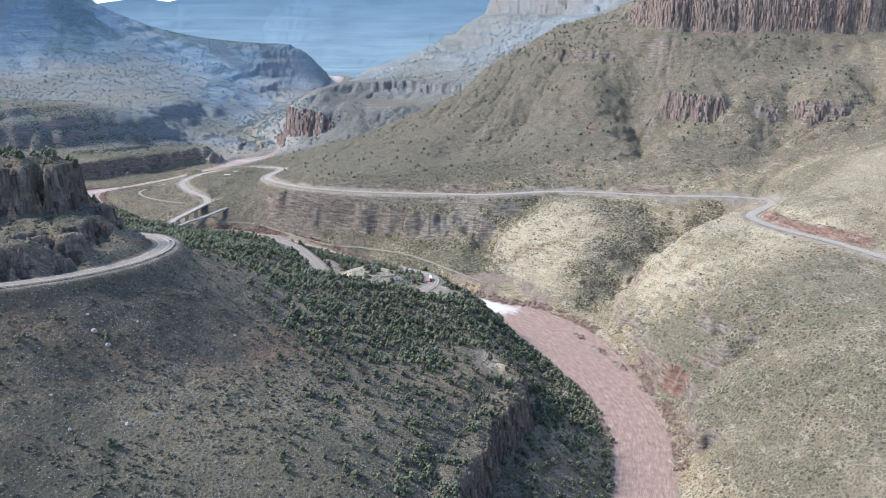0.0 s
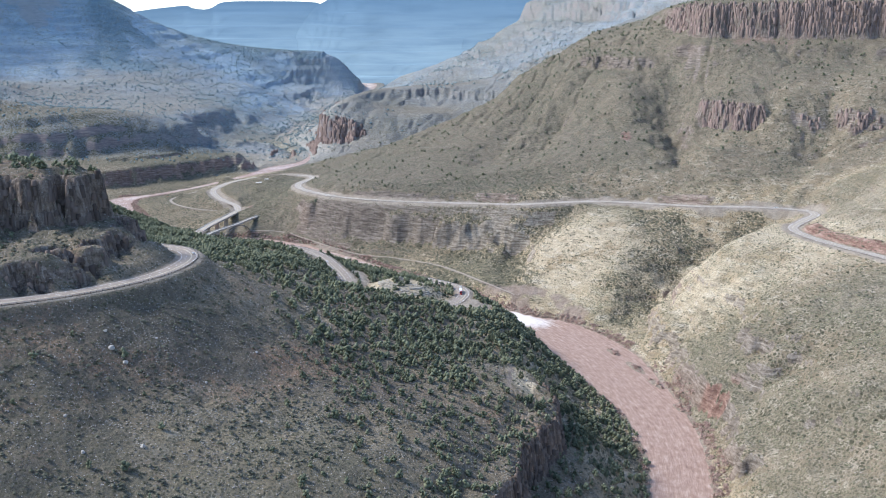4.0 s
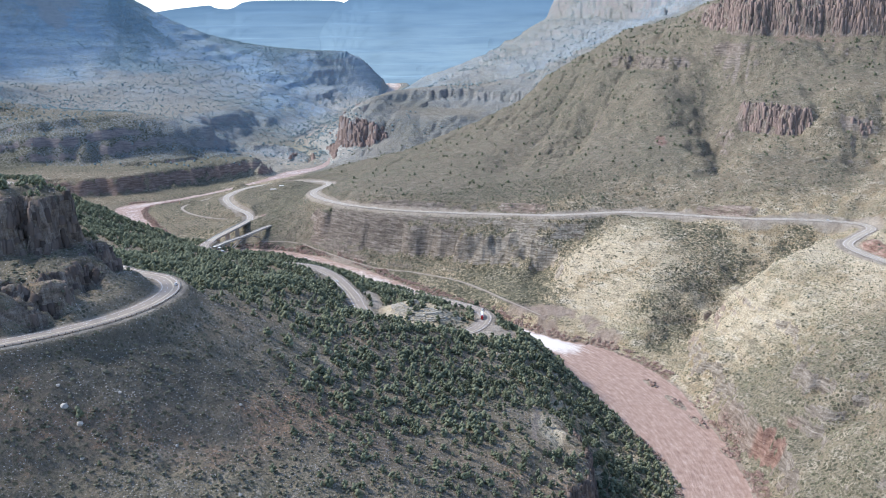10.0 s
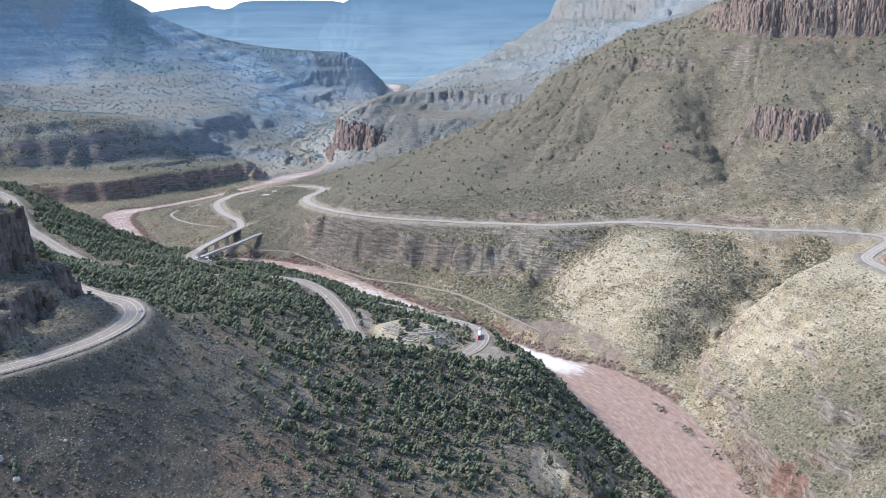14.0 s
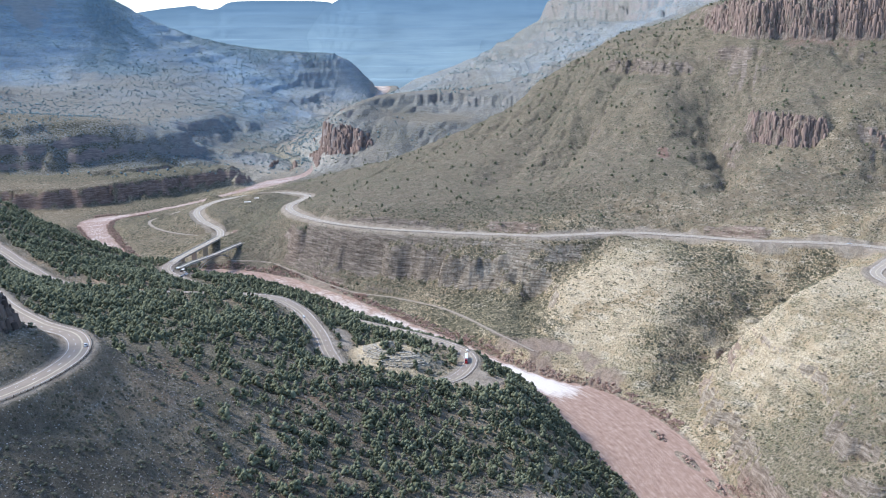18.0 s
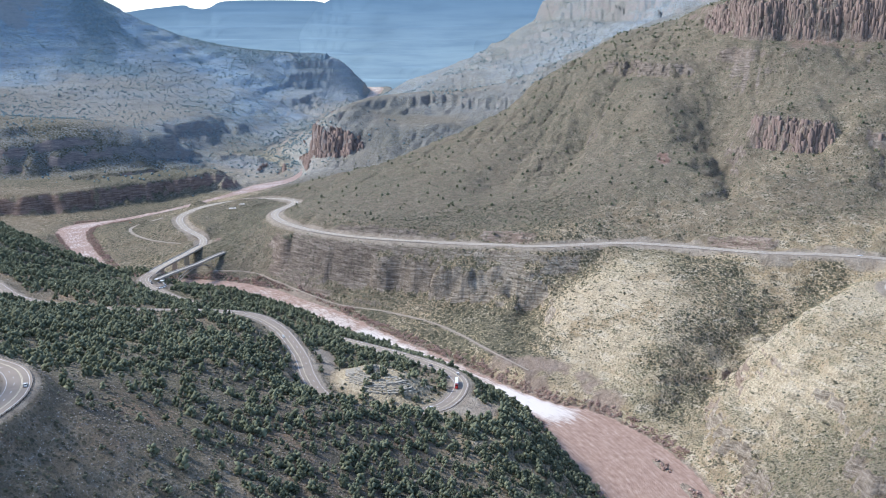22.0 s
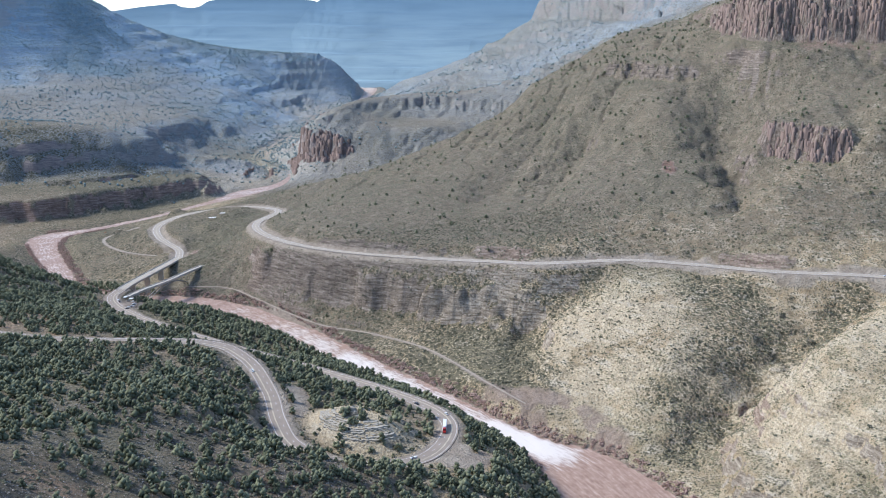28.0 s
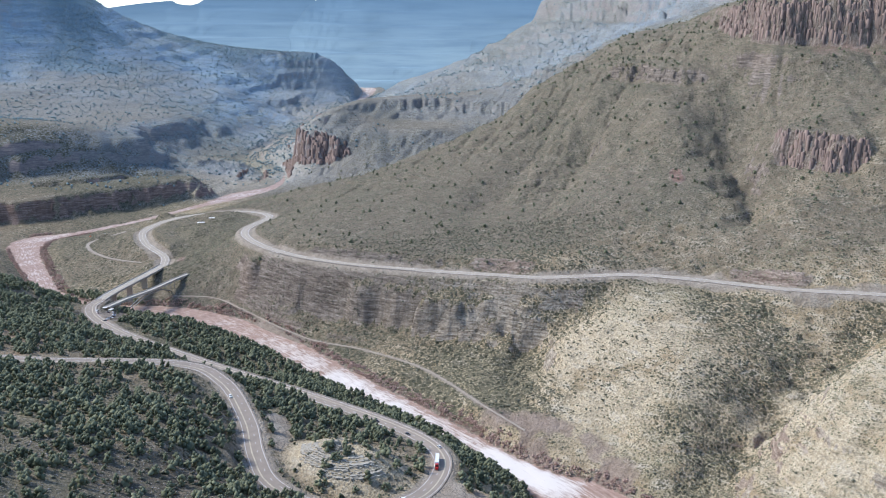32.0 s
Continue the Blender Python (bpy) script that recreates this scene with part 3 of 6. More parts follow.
GX = steps([(-3400, -1100, 160, 12), (-1100, -420, 12, 3), (-420, 560, 3, 3), (560, 1000, 3, 10), (1000, 3400, 10, 160)])
GY = steps([(-1600, 340, 120, 8), (340, 1150, 2.6, 3.0), (1150, 1750, 3.0, 4.5), (1750, 2700, 4.5, 9), (2700, 4700, 9, 32)])
XX, YY = np.meshgrid(GX, GY)
cx, cy = steps([(-3400, -1200, 160, 24), (-1200, 1200, 12, 12), (1200, 3400, 24, 160)]), steps([(-1600, 300, 100, 20), (300, 2800, 10, 12), (2800, 4700, 14, 30)])
coarse = base_height(*np.meshgrid(cx, cy))


def sample(gx, gy, z, x, y):
    """Bilinear reading of a grid."""
    i = np.clip(np.searchsorted(gx, x) - 1, 0, len(gx) - 2)
    j = np.clip(np.searchsorted(gy, y) - 1, 0, len(gy) - 2)
    u, v = np.clip((x - gx[i]) / (gx[i + 1] - gx[i]), 0, 1), np.clip((y - gy[j]) / (gy[j + 1] - gy[j]), 0, 1)
    return (z[j, i] * (1 - u) + z[j, i + 1] * u) * (1 - v) + (z[j + 1, i] * (1 - u) + z[j + 1, i + 1] * u) * v


def eroded(gx, gy, z, rounds=14, power=0.46, k=0.035, creep=0.10):
    """Lets runoff cut a regular grid: every cell drains to its lowest neighbour and is lowered the more, the larger the land above it."""
    rows_n, cols_n = z.shape
    dx = float(gx[1] - gx[0])
    z = z + fbm(*np.meshgrid(gx, gy), 70, 4, 17) * 5 + fbm(*np.meshgrid(gx, gy), 24, 2, 18) * 2
    around = [(a, b) for a in (-1, 0, 1) for b in (-1, 0, 1) if a or b]
    idx = np.arange(rows_n * cols_n).reshape(rows_n, cols_n)
    for _ in range(rounds):
        pad = np.pad(z, 1, mode="edge")
        steep, to, far = np.zeros_like(z), idx.copy(), np.ones_like(z)
        for a, b in around:
            run = dx * math.hypot(a, b)
            fall = (z - pad[1 + a:1 + a + rows_n, 1 + b:1 + b + cols_n]) / run
            better = fall > steep
            jj, ii = np.nonzero(better)
            to[jj, ii] = np.clip(jj + a, 0, rows_n - 1) * cols_n + np.clip(ii + b, 0, cols_n - 1)
            steep[better] = fall[better]
            far[better] = run
        order = np.argsort(-z.ravel())
        drained = np.ones(z.size).tolist()
        goes = to.ravel().tolist()
        for q in order.tolist():
            if goes[q] != q:
                drained[goes[q]] += drained[q]
        cut = (k * (np.array(drained) * dx * dx) ** power / far.ravel()).tolist()
        zl = z.ravel().tolist()
        for q in order[::-1].tolist():
            if goes[q] != q:
                f = cut[q]
                zl[q] = (zl[q] + f * zl[goes[q]]) / (1 + f)
        z = np.array(zl).reshape(z.shape)
        pad = np.pad(z, 1, mode="edge")
        z = z + creep * (pad[:-2, 1:-1] + pad[2:, 1:-1] + pad[1:-1, :-2] + pad[1:-1, 2:] - 4 * z)
    return z


def box_blur(z, n):
    for axis in (0, 1):
        for _ in range(2):
            c = np.cumsum(np.pad(z, [(n + 1, n) if q == axis else (0, 0) for q in (0, 1)], mode="edge"), axis=axis)
            z = (np.take(c, range(2 * n + 1, c.shape[axis]), axis) - np.take(c, range(0, c.shape[axis] - 2 * n - 1), axis)) / (2 * n + 1)
    return z


# gullies and spurs of the slopes, as runoff cuts them
EX, EY = np.arange(-1700, 1150, 10.0), np.arange(360, 4300, 10.0)
before = sample(cx, cy, coarse, *np.meshgrid(EX, EY))
GULLIES = eroded(EX, EY, before) - before
GULLIES = np.clip(GULLIES - box_blur(GULLIES, 9), -22, 14)
near_cells = smooth(2600, 1900, YY)
WX = fbm(XX, YY, 30, 3, 41) * 7 + fbm(XX, YY, 110, 2, 43) * 12 * (1 - near_cells)
WY = fbm(XX, YY, 30, 3, 47) * 7 + fbm(XX, YY, 110, 2, 49) * 12 * (1 - near_cells)
Z0 = sample(cx, cy, coarse, XX + WX, YY + WY)
gy0, gx0 = np.gradient(Z0, GY, GX)
slope0 = np.hypot(gx0, gy0)


def near_line(line, reach):
    """For every grid point within reach of a line: distance to it and the index of the nearest sample."""
    best, which = np.full(XX.shape, 1e9), np.zeros(XX.shape, int)
    for k, p in enumerate(line):
        i0, i1 = np.searchsorted(GX, (p[0] - reach, p[0] + reach))
        j0, j1 = np.searchsorted(GY, (p[1] - reach, p[1] + reach))
        d = np.hypot(XX[j0:j1, i0:i1] - p[0], YY[j0:j1, i0:i1] - p[1])
        b, w = best[j0:j1, i0:i1], which[j0:j1, i0:i1]
        closer = d < b
        b[closer] = d[closer]
        w[closer] = k
    return best, which


river_gap, river_at = near_line(ALL_RIVER, 140)
river_edge = np.where(river_gap < 1e8, river_gap - ALL_RIVER[river_at, 2], 500)
far_from_river = smooth(8, 90, river_edge)
# slopes are cut by rills and broken by ledges
rough = smooth(0.12, 0.6, slope0)
calm = 1 - 0.65 * smooth(140, 60, XX) * smooth(1000, 850, YY)      # the smooth scree under the high bend
calm = calm * (1 - 0.85 * smooth(3350, 3650, YY)) * (1 - 0.7 * smooth(150, 70, np.hypot(XX - 235, YY - 1190)))
Z = Z0 + far_from_river * rough * calm * (fbm(XX, YY, 170, 2, 3) * 9 + fbm(XX, YY, 45, 3, 7) * 2.2)
inside_cut = smooth(-1690, -1500, XX) * smooth(1140, 1040, XX) * smooth(365, 430, YY) * smooth(4290, 4000, YY)
cut_deep = (0.6 - 0.12 * smooth(1330, 1430, YY) * smooth(-300, -250, XX) + 0.8 * smooth(1950, 2300, YY) * smooth(-200, -420, XX) + 0.25 * smooth(2700, 2900, YY))
cut_deep = cut_deep * (1 - 0.6 * smooth(-260, -190, XX) * smooth(175, 125, XX) * smooth(1180, 1230, YY) * smooth(1560, 1500, YY))
Z += inside_cut * far_from_river * smooth(0.08, 0.3, slope0) * (0.35 + 0.65 * calm) * cut_deep * sample(EX, EY, GULLIES, XX + WX * 0.4, YY + WY * 0.4)
# rills run down the fall line: across them is along the contour
above = smooth(1330, 1420, YY) * smooth(-420, -250, XX)
west_side = smooth(-300, -450, XX) * smooth(1900, 2100, YY)
contour = YY * (1 - above) * (1 - west_side) + above * (0.9 * XX - 0.42 * YY) + west_side * (0.7 * XX + 0.7 * YY)
downhill = XX * (1 - above) * (1 - west_side) + above * (0.42 * XX + 0.9 * YY) + west_side * (0.7 * XX - 0.7 * YY)
rill = np.abs(fbm(contour / 1.0, downhill * 0.22, 52, 3, 11))
big_rill = np.abs(fbm(contour / 1.0, downhill * 0.25, 150, 2, 15))
Z -= far_from_river * rough * calm * (1 - smooth(-60, -180, XX) * smooth(1900, 1750, YY)) * (4.5 * smooth(0.14, 0.0, rill) + 6 * smooth(0.12, 0.0, big_rill) * (0.4 + 0.6 * above + 0.4 * west_side))
Z += far_from_river * (0.25 + rough) * calm * (fbm(XX, YY, 13, 3, 5) * (1.8 + 0.5 * above) + above * fbm(XX, YY, 34, 3, 6) * 2.5)
flat_by_bend = smooth(-700, -620, XX) * smooth(-230, -300, XX) * smooth(1560, 1620, YY) * smooth(1980, 1900, YY)
Z += flat_by_bend * smooth(4, 30, river_edge) * (fbm(XX, YY, 40, 4, 8) * 7 + 1.5)


# gullies of the big hill, cut where the runoff gathers
for line, wide, deep in (([(520, 1830), (478, 1720), (446, 1610), (428, 1530), (400, 1440), (372, 1370)], 46, 7), ([(720, 1580), (650, 1450), (585, 1370), (520, 1300)], 50, 14),
                         ([(640, 1640), (590, 1560), (560, 1490)], 40, 12), ([(300, 2020), (215, 1850), (140, 1700), (60, 1540)], 60, 10), ([(420, 2000), (330, 1880), (260, 1760), (200, 1640), (170, 1500)], 55, 9), ([(860, 1600), (790, 1450), (700, 1340)], 50, 14)):
    run_down = spread([(a, b, 0) for a, b in line], 10)
    apart, at = near_line(run_down, wide + 20)
    ends = np.minimum(np.arange(len(run_down)), np.arange(len(run_down))[::-1]) / 12.0
    apart = apart + fbm(XX, YY, 40, 3, 26) * 22
    Z = Z - np.where(apart < 1e8, deep * smooth(wide, 0, apart) ** 1.3 * np.clip(ends[at], 0, 1), 0)


def cliff_band(low, high, where, sharp=0.14, ragged=5.0):
    """Steepens the slope between two heights into a cliff, with a bench above and talus below."""
    global Z
    room = (high - low) * 0.55
    zz = Z + fbm(XX, YY, 22, 3, int(low)) * ragged + fbm(XX, YY, 9, 2, int(low) + 3) * ragged * 0.9
    u = np.clip((zz - low + room) / (high - low + 2 * room), 0, 1)
    v = 0.22 * u + 0.78 * smooth(0.5 - sharp, 0.5 + sharp, u)
    moved = low - room + v * (high - low + 2 * room)
    inside = smooth(0, 0.06, u) * smooth(1, 0.94, u) * np.clip(where, 0, 1) * 0.85
    Z = Z + (moved - Z) * inside


hill = smooth(330, 420, XX) * smooth(1330, 1400, YY) * smooth(2250, 2000, YY)
cliff_band(344, 388, hill * smooth(480, 560, XX), 0.12)
cliff_band(302, 322, 0.2 * hill * smooth(-0.2, 0.2, fbm(XX, YY, 120, 2, 301)), 0.16)
cliff_band(194, 222, hill * (1.2 * smooth(70, 40, np.hypot(XX - 520, YY - 1525)) + 0.5 * smooth(40, 20, np.hypot((XX - 680) * 0.4, YY - 1430))), 0.15)
cliff_band(272, 292, 0.9 * smooth(110, 70, np.hypot(XX - 395, (YY - 1905) * 0.8)), 0.13)
cliff_band(236, 252, 0.4 * hill * smooth(0.0, 0.2, fbm(XX, YY, 120, 2, 303)), 0.15)
under_road = smooth(-260, -190, XX) * smooth(175, 125, XX) * smooth(1180, 1230, YY) * smooth(1560, 1500, YY)
cliff_band(32, 60, 1.15 * under_road * smooth(-0.4, 0.0, fbm(XX, YY, 60, 2, 306)), 0.12, 4)
west = smooth(-380, -480, XX) * smooth(2050, 2150, YY)
for low, high in ((62, 100), (150, 172), (232, 250)):
    cliff_band(low, high, 0.55 * west * smooth(-0.1, 0.25, fbm(XX, YY, 260, 2, low)), 0.18, 9)
cliff_band(52, 104, 0.65 * smooth(-140, -200, XX) * smooth(-400, -340, XX) * smooth(2400, 2450, YY) * smooth(2760, 2680, YY), 0.14, 12)
cliff_band(212, 238, 1.15 * smooth(-190, -225, XX) * smooth(480, 560, YY) * smooth(860, 760, YY), 0.09, 14)
cliff_band(187, 203, 1.1 * smooth(-200, -225, XX) * smooth(480, 560, YY) * smooth(760, 700, YY), 0.11, 10)
cliff_band(44, 62, smooth(0, 30, XX) * smooth(150, 125, XX) * smooth(420, 480, YY) * smooth(740, 690, YY), 0.12, 6)
east_bank = smooth(222, 236, XX) * smooth(360, 320, XX) * smooth(600, 660, YY) * smooth(1080, 1000, YY)
cliff_band(12, 27, east_bank * np.clip(0.75 * smooth(-0.25, 0.1, fbm(XX, YY, 60, 2, 304)) + smooth(40, 20, np.hypot(XX - 270, YY - 775)), 0, 1), 0.15, 7)
cliff_band(56, 68, 0.7 * smooth(250, 280, XX) * smooth(430, 400, XX) * smooth(560, 620, YY) * smooth(1050, 980, YY) * smooth(0.0, 0.25, fbm(XX, YY, 80, 2, 305)), 0.2, 7)
cliff_band(18, 40, smooth(-380, -430, XX) * smooth(-1000, -900, XX) * smooth(1860, 1900, YY) * smooth(2330, 2270, YY), 0.14, 6)
far_east = smooth(-200, 0, XX) * smooth(2500, 2700, YY)
for low, high in ((150, 172), (260, 290), (395, 455)):
    cliff_band(low, high, 0.7 * far_east * smooth(-0.3, 0.1, fbm(XX, YY, 260, 2, low)), 0.18, 8)
# bedded ledges
bed = 12.0
tilt = fbm(XX, YY, 260, 2, 21) * 14
h = (Z + tilt) / bed
part_of = h - np.floor(h)
ledge = bed * (np.floor(h) + smooth(0.5, 0.72, part_of) * 0.75 + part_of * 0.25) - tilt
strength = smooth(-0.25, 0.3, fbm(XX, YY, 210, 3, 33)) * smooth(0.3, 0.55, slope0) * smooth(20, 60, river_edge)
Z = Z * (1 - 0.35 * strength * calm) + ledge * 0.35 * strength * calm
bed = 38.0
h = (Z + tilt * 2 + fbm(XX, YY, 40, 3, 36) * 10) / bed
part_of = h - np.floor(h)
ledge = Z + bed * (0.7 * smooth(0.52, 0.72, part_of) + 0.3 * part_of - part_of)
Z = Z + (ledge - Z) * 0.55 * np.maximum(west, far_east) * smooth(0.15, 0.35, slope0) * smooth(-0.3, 0.2, fbm(XX, YY, 240, 3, 37))
# thin beds crop out as broken steps under the road and along the banks
thin_bed = 5.2
h = (Z + fbm(XX, YY, 90, 2, 22) * 9 + fbm(XX, YY, 16, 2, 23) * 1.2) / thin_bed
part_of = h - np.floor(h)
stepped = Z + thin_bed * (0.8 * smooth(0.45, 0.75, part_of) + 0.2 * part_of - part_of)
where = np.maximum(0.9 * smooth(-280, -200, XX) * smooth(260, 200, XX) * smooth(1110, 1170, YY) * smooth(1540, 1500, YY), 0.6 * smooth(225, 245, XX) * smooth(520, 560, YY) * smooth(1340, 1300, YY) * smooth(-0.15, 0.2, fbm(XX, YY, 70, 3, 24)))
where = np.maximum(where, 0.5 * smooth(1400, 1450, YY) * smooth(2300, 2200, YY) * smooth(-100, 50, XX) * smooth(-0.1, 0.25, fbm(XX, YY, 110, 3, 25)))
where = np.maximum(where, 0.7 * smooth(-212, -235, XX) * smooth(480, 540, YY) * smooth(900, 820, YY))
Z = Z + (stepped - Z) * where * smooth(0.2, 0.5, slope0) * smooth(6, 20, river_edge)
# river bed and banks
wl = water_level(YY)
Z = np.where(river_edge < 0, wl - 0.6 - 1.5 * smooth(0, -12, river_edge), np.where(river_edge < 40, np.maximum(Z, wl + 0.15 + 0.06 * np.maximum(river_edge, 0)), Z))
Z = np.where((river_edge >= 0) & (river_edge < 30), wl + 0.2 + (Z - wl - 0.2) * smooth(0, 22, river_edge) + 0.02 * river_edge, Z)


for bx, by, wide, long in ((226, 905, 7, 24), (236, 862, 6, 20), (212, 952, 6, 16), (244, 800, 5, 14)):
    bar = np.exp(-((XX - bx + (YY - by) * 0.25) / wide) ** 2 - ((YY - by) / long) ** 2)
    Z = np.where(river_edge < 0, np.maximum(Z, wl - 1.4 + 2.6 * bar), Z)


def lay_road(line, half, shoulder):
    global Z
    d, k = near_line(line, 70)
    rz = line[k, 2]
    keep = smooth(half, half + shoulder + np.minimum(np.abs(Z - rz) * 0.75, 20), d)
    Z = np.where(d < 69, (rz - 0.3) * (1 - keep) + Z * keep, Z)
    return d


knoll = np.hypot((XX + 18 + (YY - 958) * 0.3) / 40, (YY - 958) / 36)
Z = np.where(knoll < 1.6, Z + 14 * smooth(1.15, 0.35, knoll), Z)
gap_upper = lay_road(ROADS[0], 9.0, 4)
gap_lower = lay_road(ROADS[1], 9.5, 4)
road_gap = np.minimum(gap_upper, gap_lower)
track_gap = np.minimum(lay_road(spread(TRACK, 5), 3.0, 4), lay_road(spread(BANK_TRACK, 5), 2.5, 5))


def height(x, y):
    return sample(GX, GY, Z, np.asarray(x, float), np.asarray(y, float))


gyz, gxz = np.gradient(Z, GY, GX)
slope = np.hypot(gxz, gyz)


def grid_mesh(name, z):
    rows_n, cols_n = z.shape
    me = bpy.data.meshes.new(name)
    co = np.column_stack([XX.ravel(), YY.ravel(), z.ravel()]).astype(np.float32)
    idx = np.arange(rows_n * cols_n).reshape(rows_n, cols_n)
    quads = np.stack([idx[:-1, :-1], idx[:-1, 1:], idx[1:, 1:], idx[1:, :-1]], -1).reshape(-1, 4)
    me.vertices.add(len(co))
    me.vertices.foreach_set("co", co.ravel())
    me.loops.add(quads.size)
    me.loops.foreach_set("vertex_index", quads.ravel().astype(np.int32))
    me.polygons.add(len(quads))
    me.polygons.foreach_set("loop_start", np.arange(0, quads.size, 4, dtype=np.int32))
    me.update(calc_edges=True)
    me.polygons.foreach_set("use_smooth", np.ones(len(quads), bool))
    return me


ground_mesh = grid_mesh("ground", Z)
cover = np.zeros((Z.size, 4), np.float32)
rocky = smooth(0.95 + 0.2 * above, 1.9, slope) + 0.25 * smooth(0.05, 0.3, fbm(XX, YY, 60, 3, 71)) * smooth(0.45, 0.8, slope)
rocky = np.maximum(rocky, 0.85 * under_road * smooth(0.75, 1.2, slope))
cover[:, 0] = np.clip(rocky, 0, 1).ravel()
LUSH = smooth(-0.15, 0.35, fbm(XX, YY, 190, 4, 50)) * smooth(1.1, 0.4, slope)
LUSH = np.maximum(LUSH, 0.9 * smooth(230, 260, XX) * smooth(930, 860, YY) * smooth(-0.4, 0.1, fbm(XX, YY, 50, 3, 51)))
cover[:, 1] = LUSH.ravel()
reds = 0.35 * smooth(0.1, 0.4, fbm(XX, YY, 170, 3, 60)) + smooth(280, 310, Z) * smooth(380, 480, XX) * smooth(2300, 2000, YY) * 0.2
reds = np.maximum(reds, 0.75 * smooth(335, 350, Z) * smooth(560, 640, XX) * smooth(1500, 1600, YY) * smooth(2100, 1900, YY) * smooth(-0.3, 0.15, fbm(XX, YY, 70, 3, 61)))
red_bed = smooth(318, 322, Z + 5 * fbm(XX, YY, 30, 2, 62)) * smooth(334, 329, Z + 5 * fbm(XX, YY, 30, 2, 62)) * smooth(560, 600, XX) * smooth(1500, 1600, YY) * smooth(1900, 1800, YY) * smooth(-0.1, 0.15, fbm(XX, YY, 90, 2, 63))
reds = np.maximum(reds, 0.8 * red_bed)
reds = np.maximum(reds, 0.6 * smooth(170, 80, np.hypot(XX + 290, YY - 2540)))
reds = np.maximum(reds, smooth(26, 8, river_edge) * 0.4 * (1 - 0.6 * smooth(1880, 1950, YY) - 0.4 * smooth(2380, 2440, YY)))
reds = np.maximum(reds, smooth(26, 14, np.hypot(XX - 268, YY - 772)))
reds = np.maximum(reds, 0.7 * smooth(-380, -430, XX) * smooth(1860, 1900, YY) * smooth(2330, 2270, YY))
cut_bank = smooth(0, 4, gap_lower - 8) * smooth(34, 24, gap_lower) * np.maximum(np.maximum(np.maximum(smooth(50, 30, np.hypot(XX - 120, YY - 1385)), smooth(55, 35, np.hypot(XX + 300, YY - 1655)) * smooth(-330, -318, XX)), smooth(50, 30, np.hypot(XX - 385, YY - 1300))), smooth(120, 90, np.hypot(XX - 500, YY - 1000)) * smooth(0, 6, XX - np.interp(YY, [850, 930, 999, 1050, 1105], [506, 491, 471, 461, 465])))
red_gash = smooth(17, 8, np.hypot((XX - 352 - 0.12 * (YY - 1560)) * 1.5, (YY - 1560) * 0.4) + 8 * fbm(XX, YY, 18, 2, 64))
reds = np.maximum(reds, np.maximum((0.4 + 0.5 * smooth(440, 460, XX) + 0.4 * smooth(-250, -280, XX)) * cut_bank, red_gash))
cover[:, 0] = np.maximum(cover[:, 0], (0.95 * cut_bank + 1.2 * red_gash + 0.45 * red_bed).ravel())
reds = np.maximum(reds, 0.75 * smooth(1.3, 0.8, np.hypot((XX - 142 + 0.75 * (YY - 1105)) / 44, (YY - 1105) / 74)))
cover[:, 2] = np.clip(reds, 0, 1).ravel()
pull = smooth(24, 18, np.hypot((XX - 55), (YY - 925) * 0.85))
pull = np.maximum(pull, smooth(1.1, 0.8, np.hypot((XX + 72 + 0.1 * (YY - 995)) / 13, (YY - 995) / 34)))
pull = np.maximum(pull, smooth(1.1, 0.8, np.hypot((XX + 332) / 20, (YY - 1388) / 42))) * smooth(0.6, 0.3, slope)
dirt = np.maximum(np.maximum(smooth(13, 8, gap_upper), smooth(19, 10, gap_lower)), smooth(5, 2, track_gap))
dirt = np.maximum(dirt, 0.85 * smooth(40, 80, XX) * smooth(28, 14, gap_lower) * smooth(0.1, 0.25, fbm(XX, YY, 80, 2, 83)))
dirt = np.maximum(np.maximum(dirt, pull), 0.8 * smooth(9, 1, river_edge) * (1 - 0.7 * smooth(1850, 1900, YY) - 0.3 * smooth(2380, 2440, YY)))
dirt = np.maximum(dirt, 0.9 * smooth(1.2, 0.6, np.hypot((XX - 142 + 0.75 * (YY - 1105)) / 44, (YY - 1105) / 74)) * smooth(-0.35, 0.05, fbm(XX, YY, 30, 3, 89)))
shelf_path = near_line(spread([(40, 775, 0), (58, 752, 0), (75, 727, 0), (71, 692, 0), (68, 660, 0)], 3), 30)[0]
dirt = np.maximum(dirt, smooth(3.4, 1.4, shelf_path + 1.5 * fbm(XX, YY, 12, 2, 91)))
dirt = dirt * (1 - cut_bank)
DIRT = dirt
cover[:, 3] = np.clip(dirt, 0, 1).ravel()
# weight of the painted blue haze, stronger up the valley
far_haze = np.maximum(smooth(-420, -620, XX) * (0.4 * smooth(1950, 2350, YY) + 0.25 * smooth(2350, 2800, YY) + 0.35 * smooth(2800, 3200, YY)), 0.42 * smooth(2230, 2420, YY - 0.25 * XX) + 0.25 * smooth(2500, 3300, YY)) * (0.75 + 0.5 * fbm(XX, YY, 300, 3, 77)) * (0.45 + 0.55 * smooth(0.12, 0.4, slope0)) * (1 - 0.3 * smooth(-350, -150, XX))
ground_mesh.attributes.new("far_haze", "FLOAT", "POINT").data.foreach_set("value", np.clip(far_haze, 0, 1).ravel().astype(np.float32))
# left side: dark scree and lava, darkened further to carry its shade
shaded_scree = smooth(100, 30, XX - np.interp(YY, [300, 600, 700, 900], [0, 80, 40, -60])) * smooth(960, 860, YY) + 0.7 * smooth(-250, -330, XX) * smooth(1350, 1200, YY)
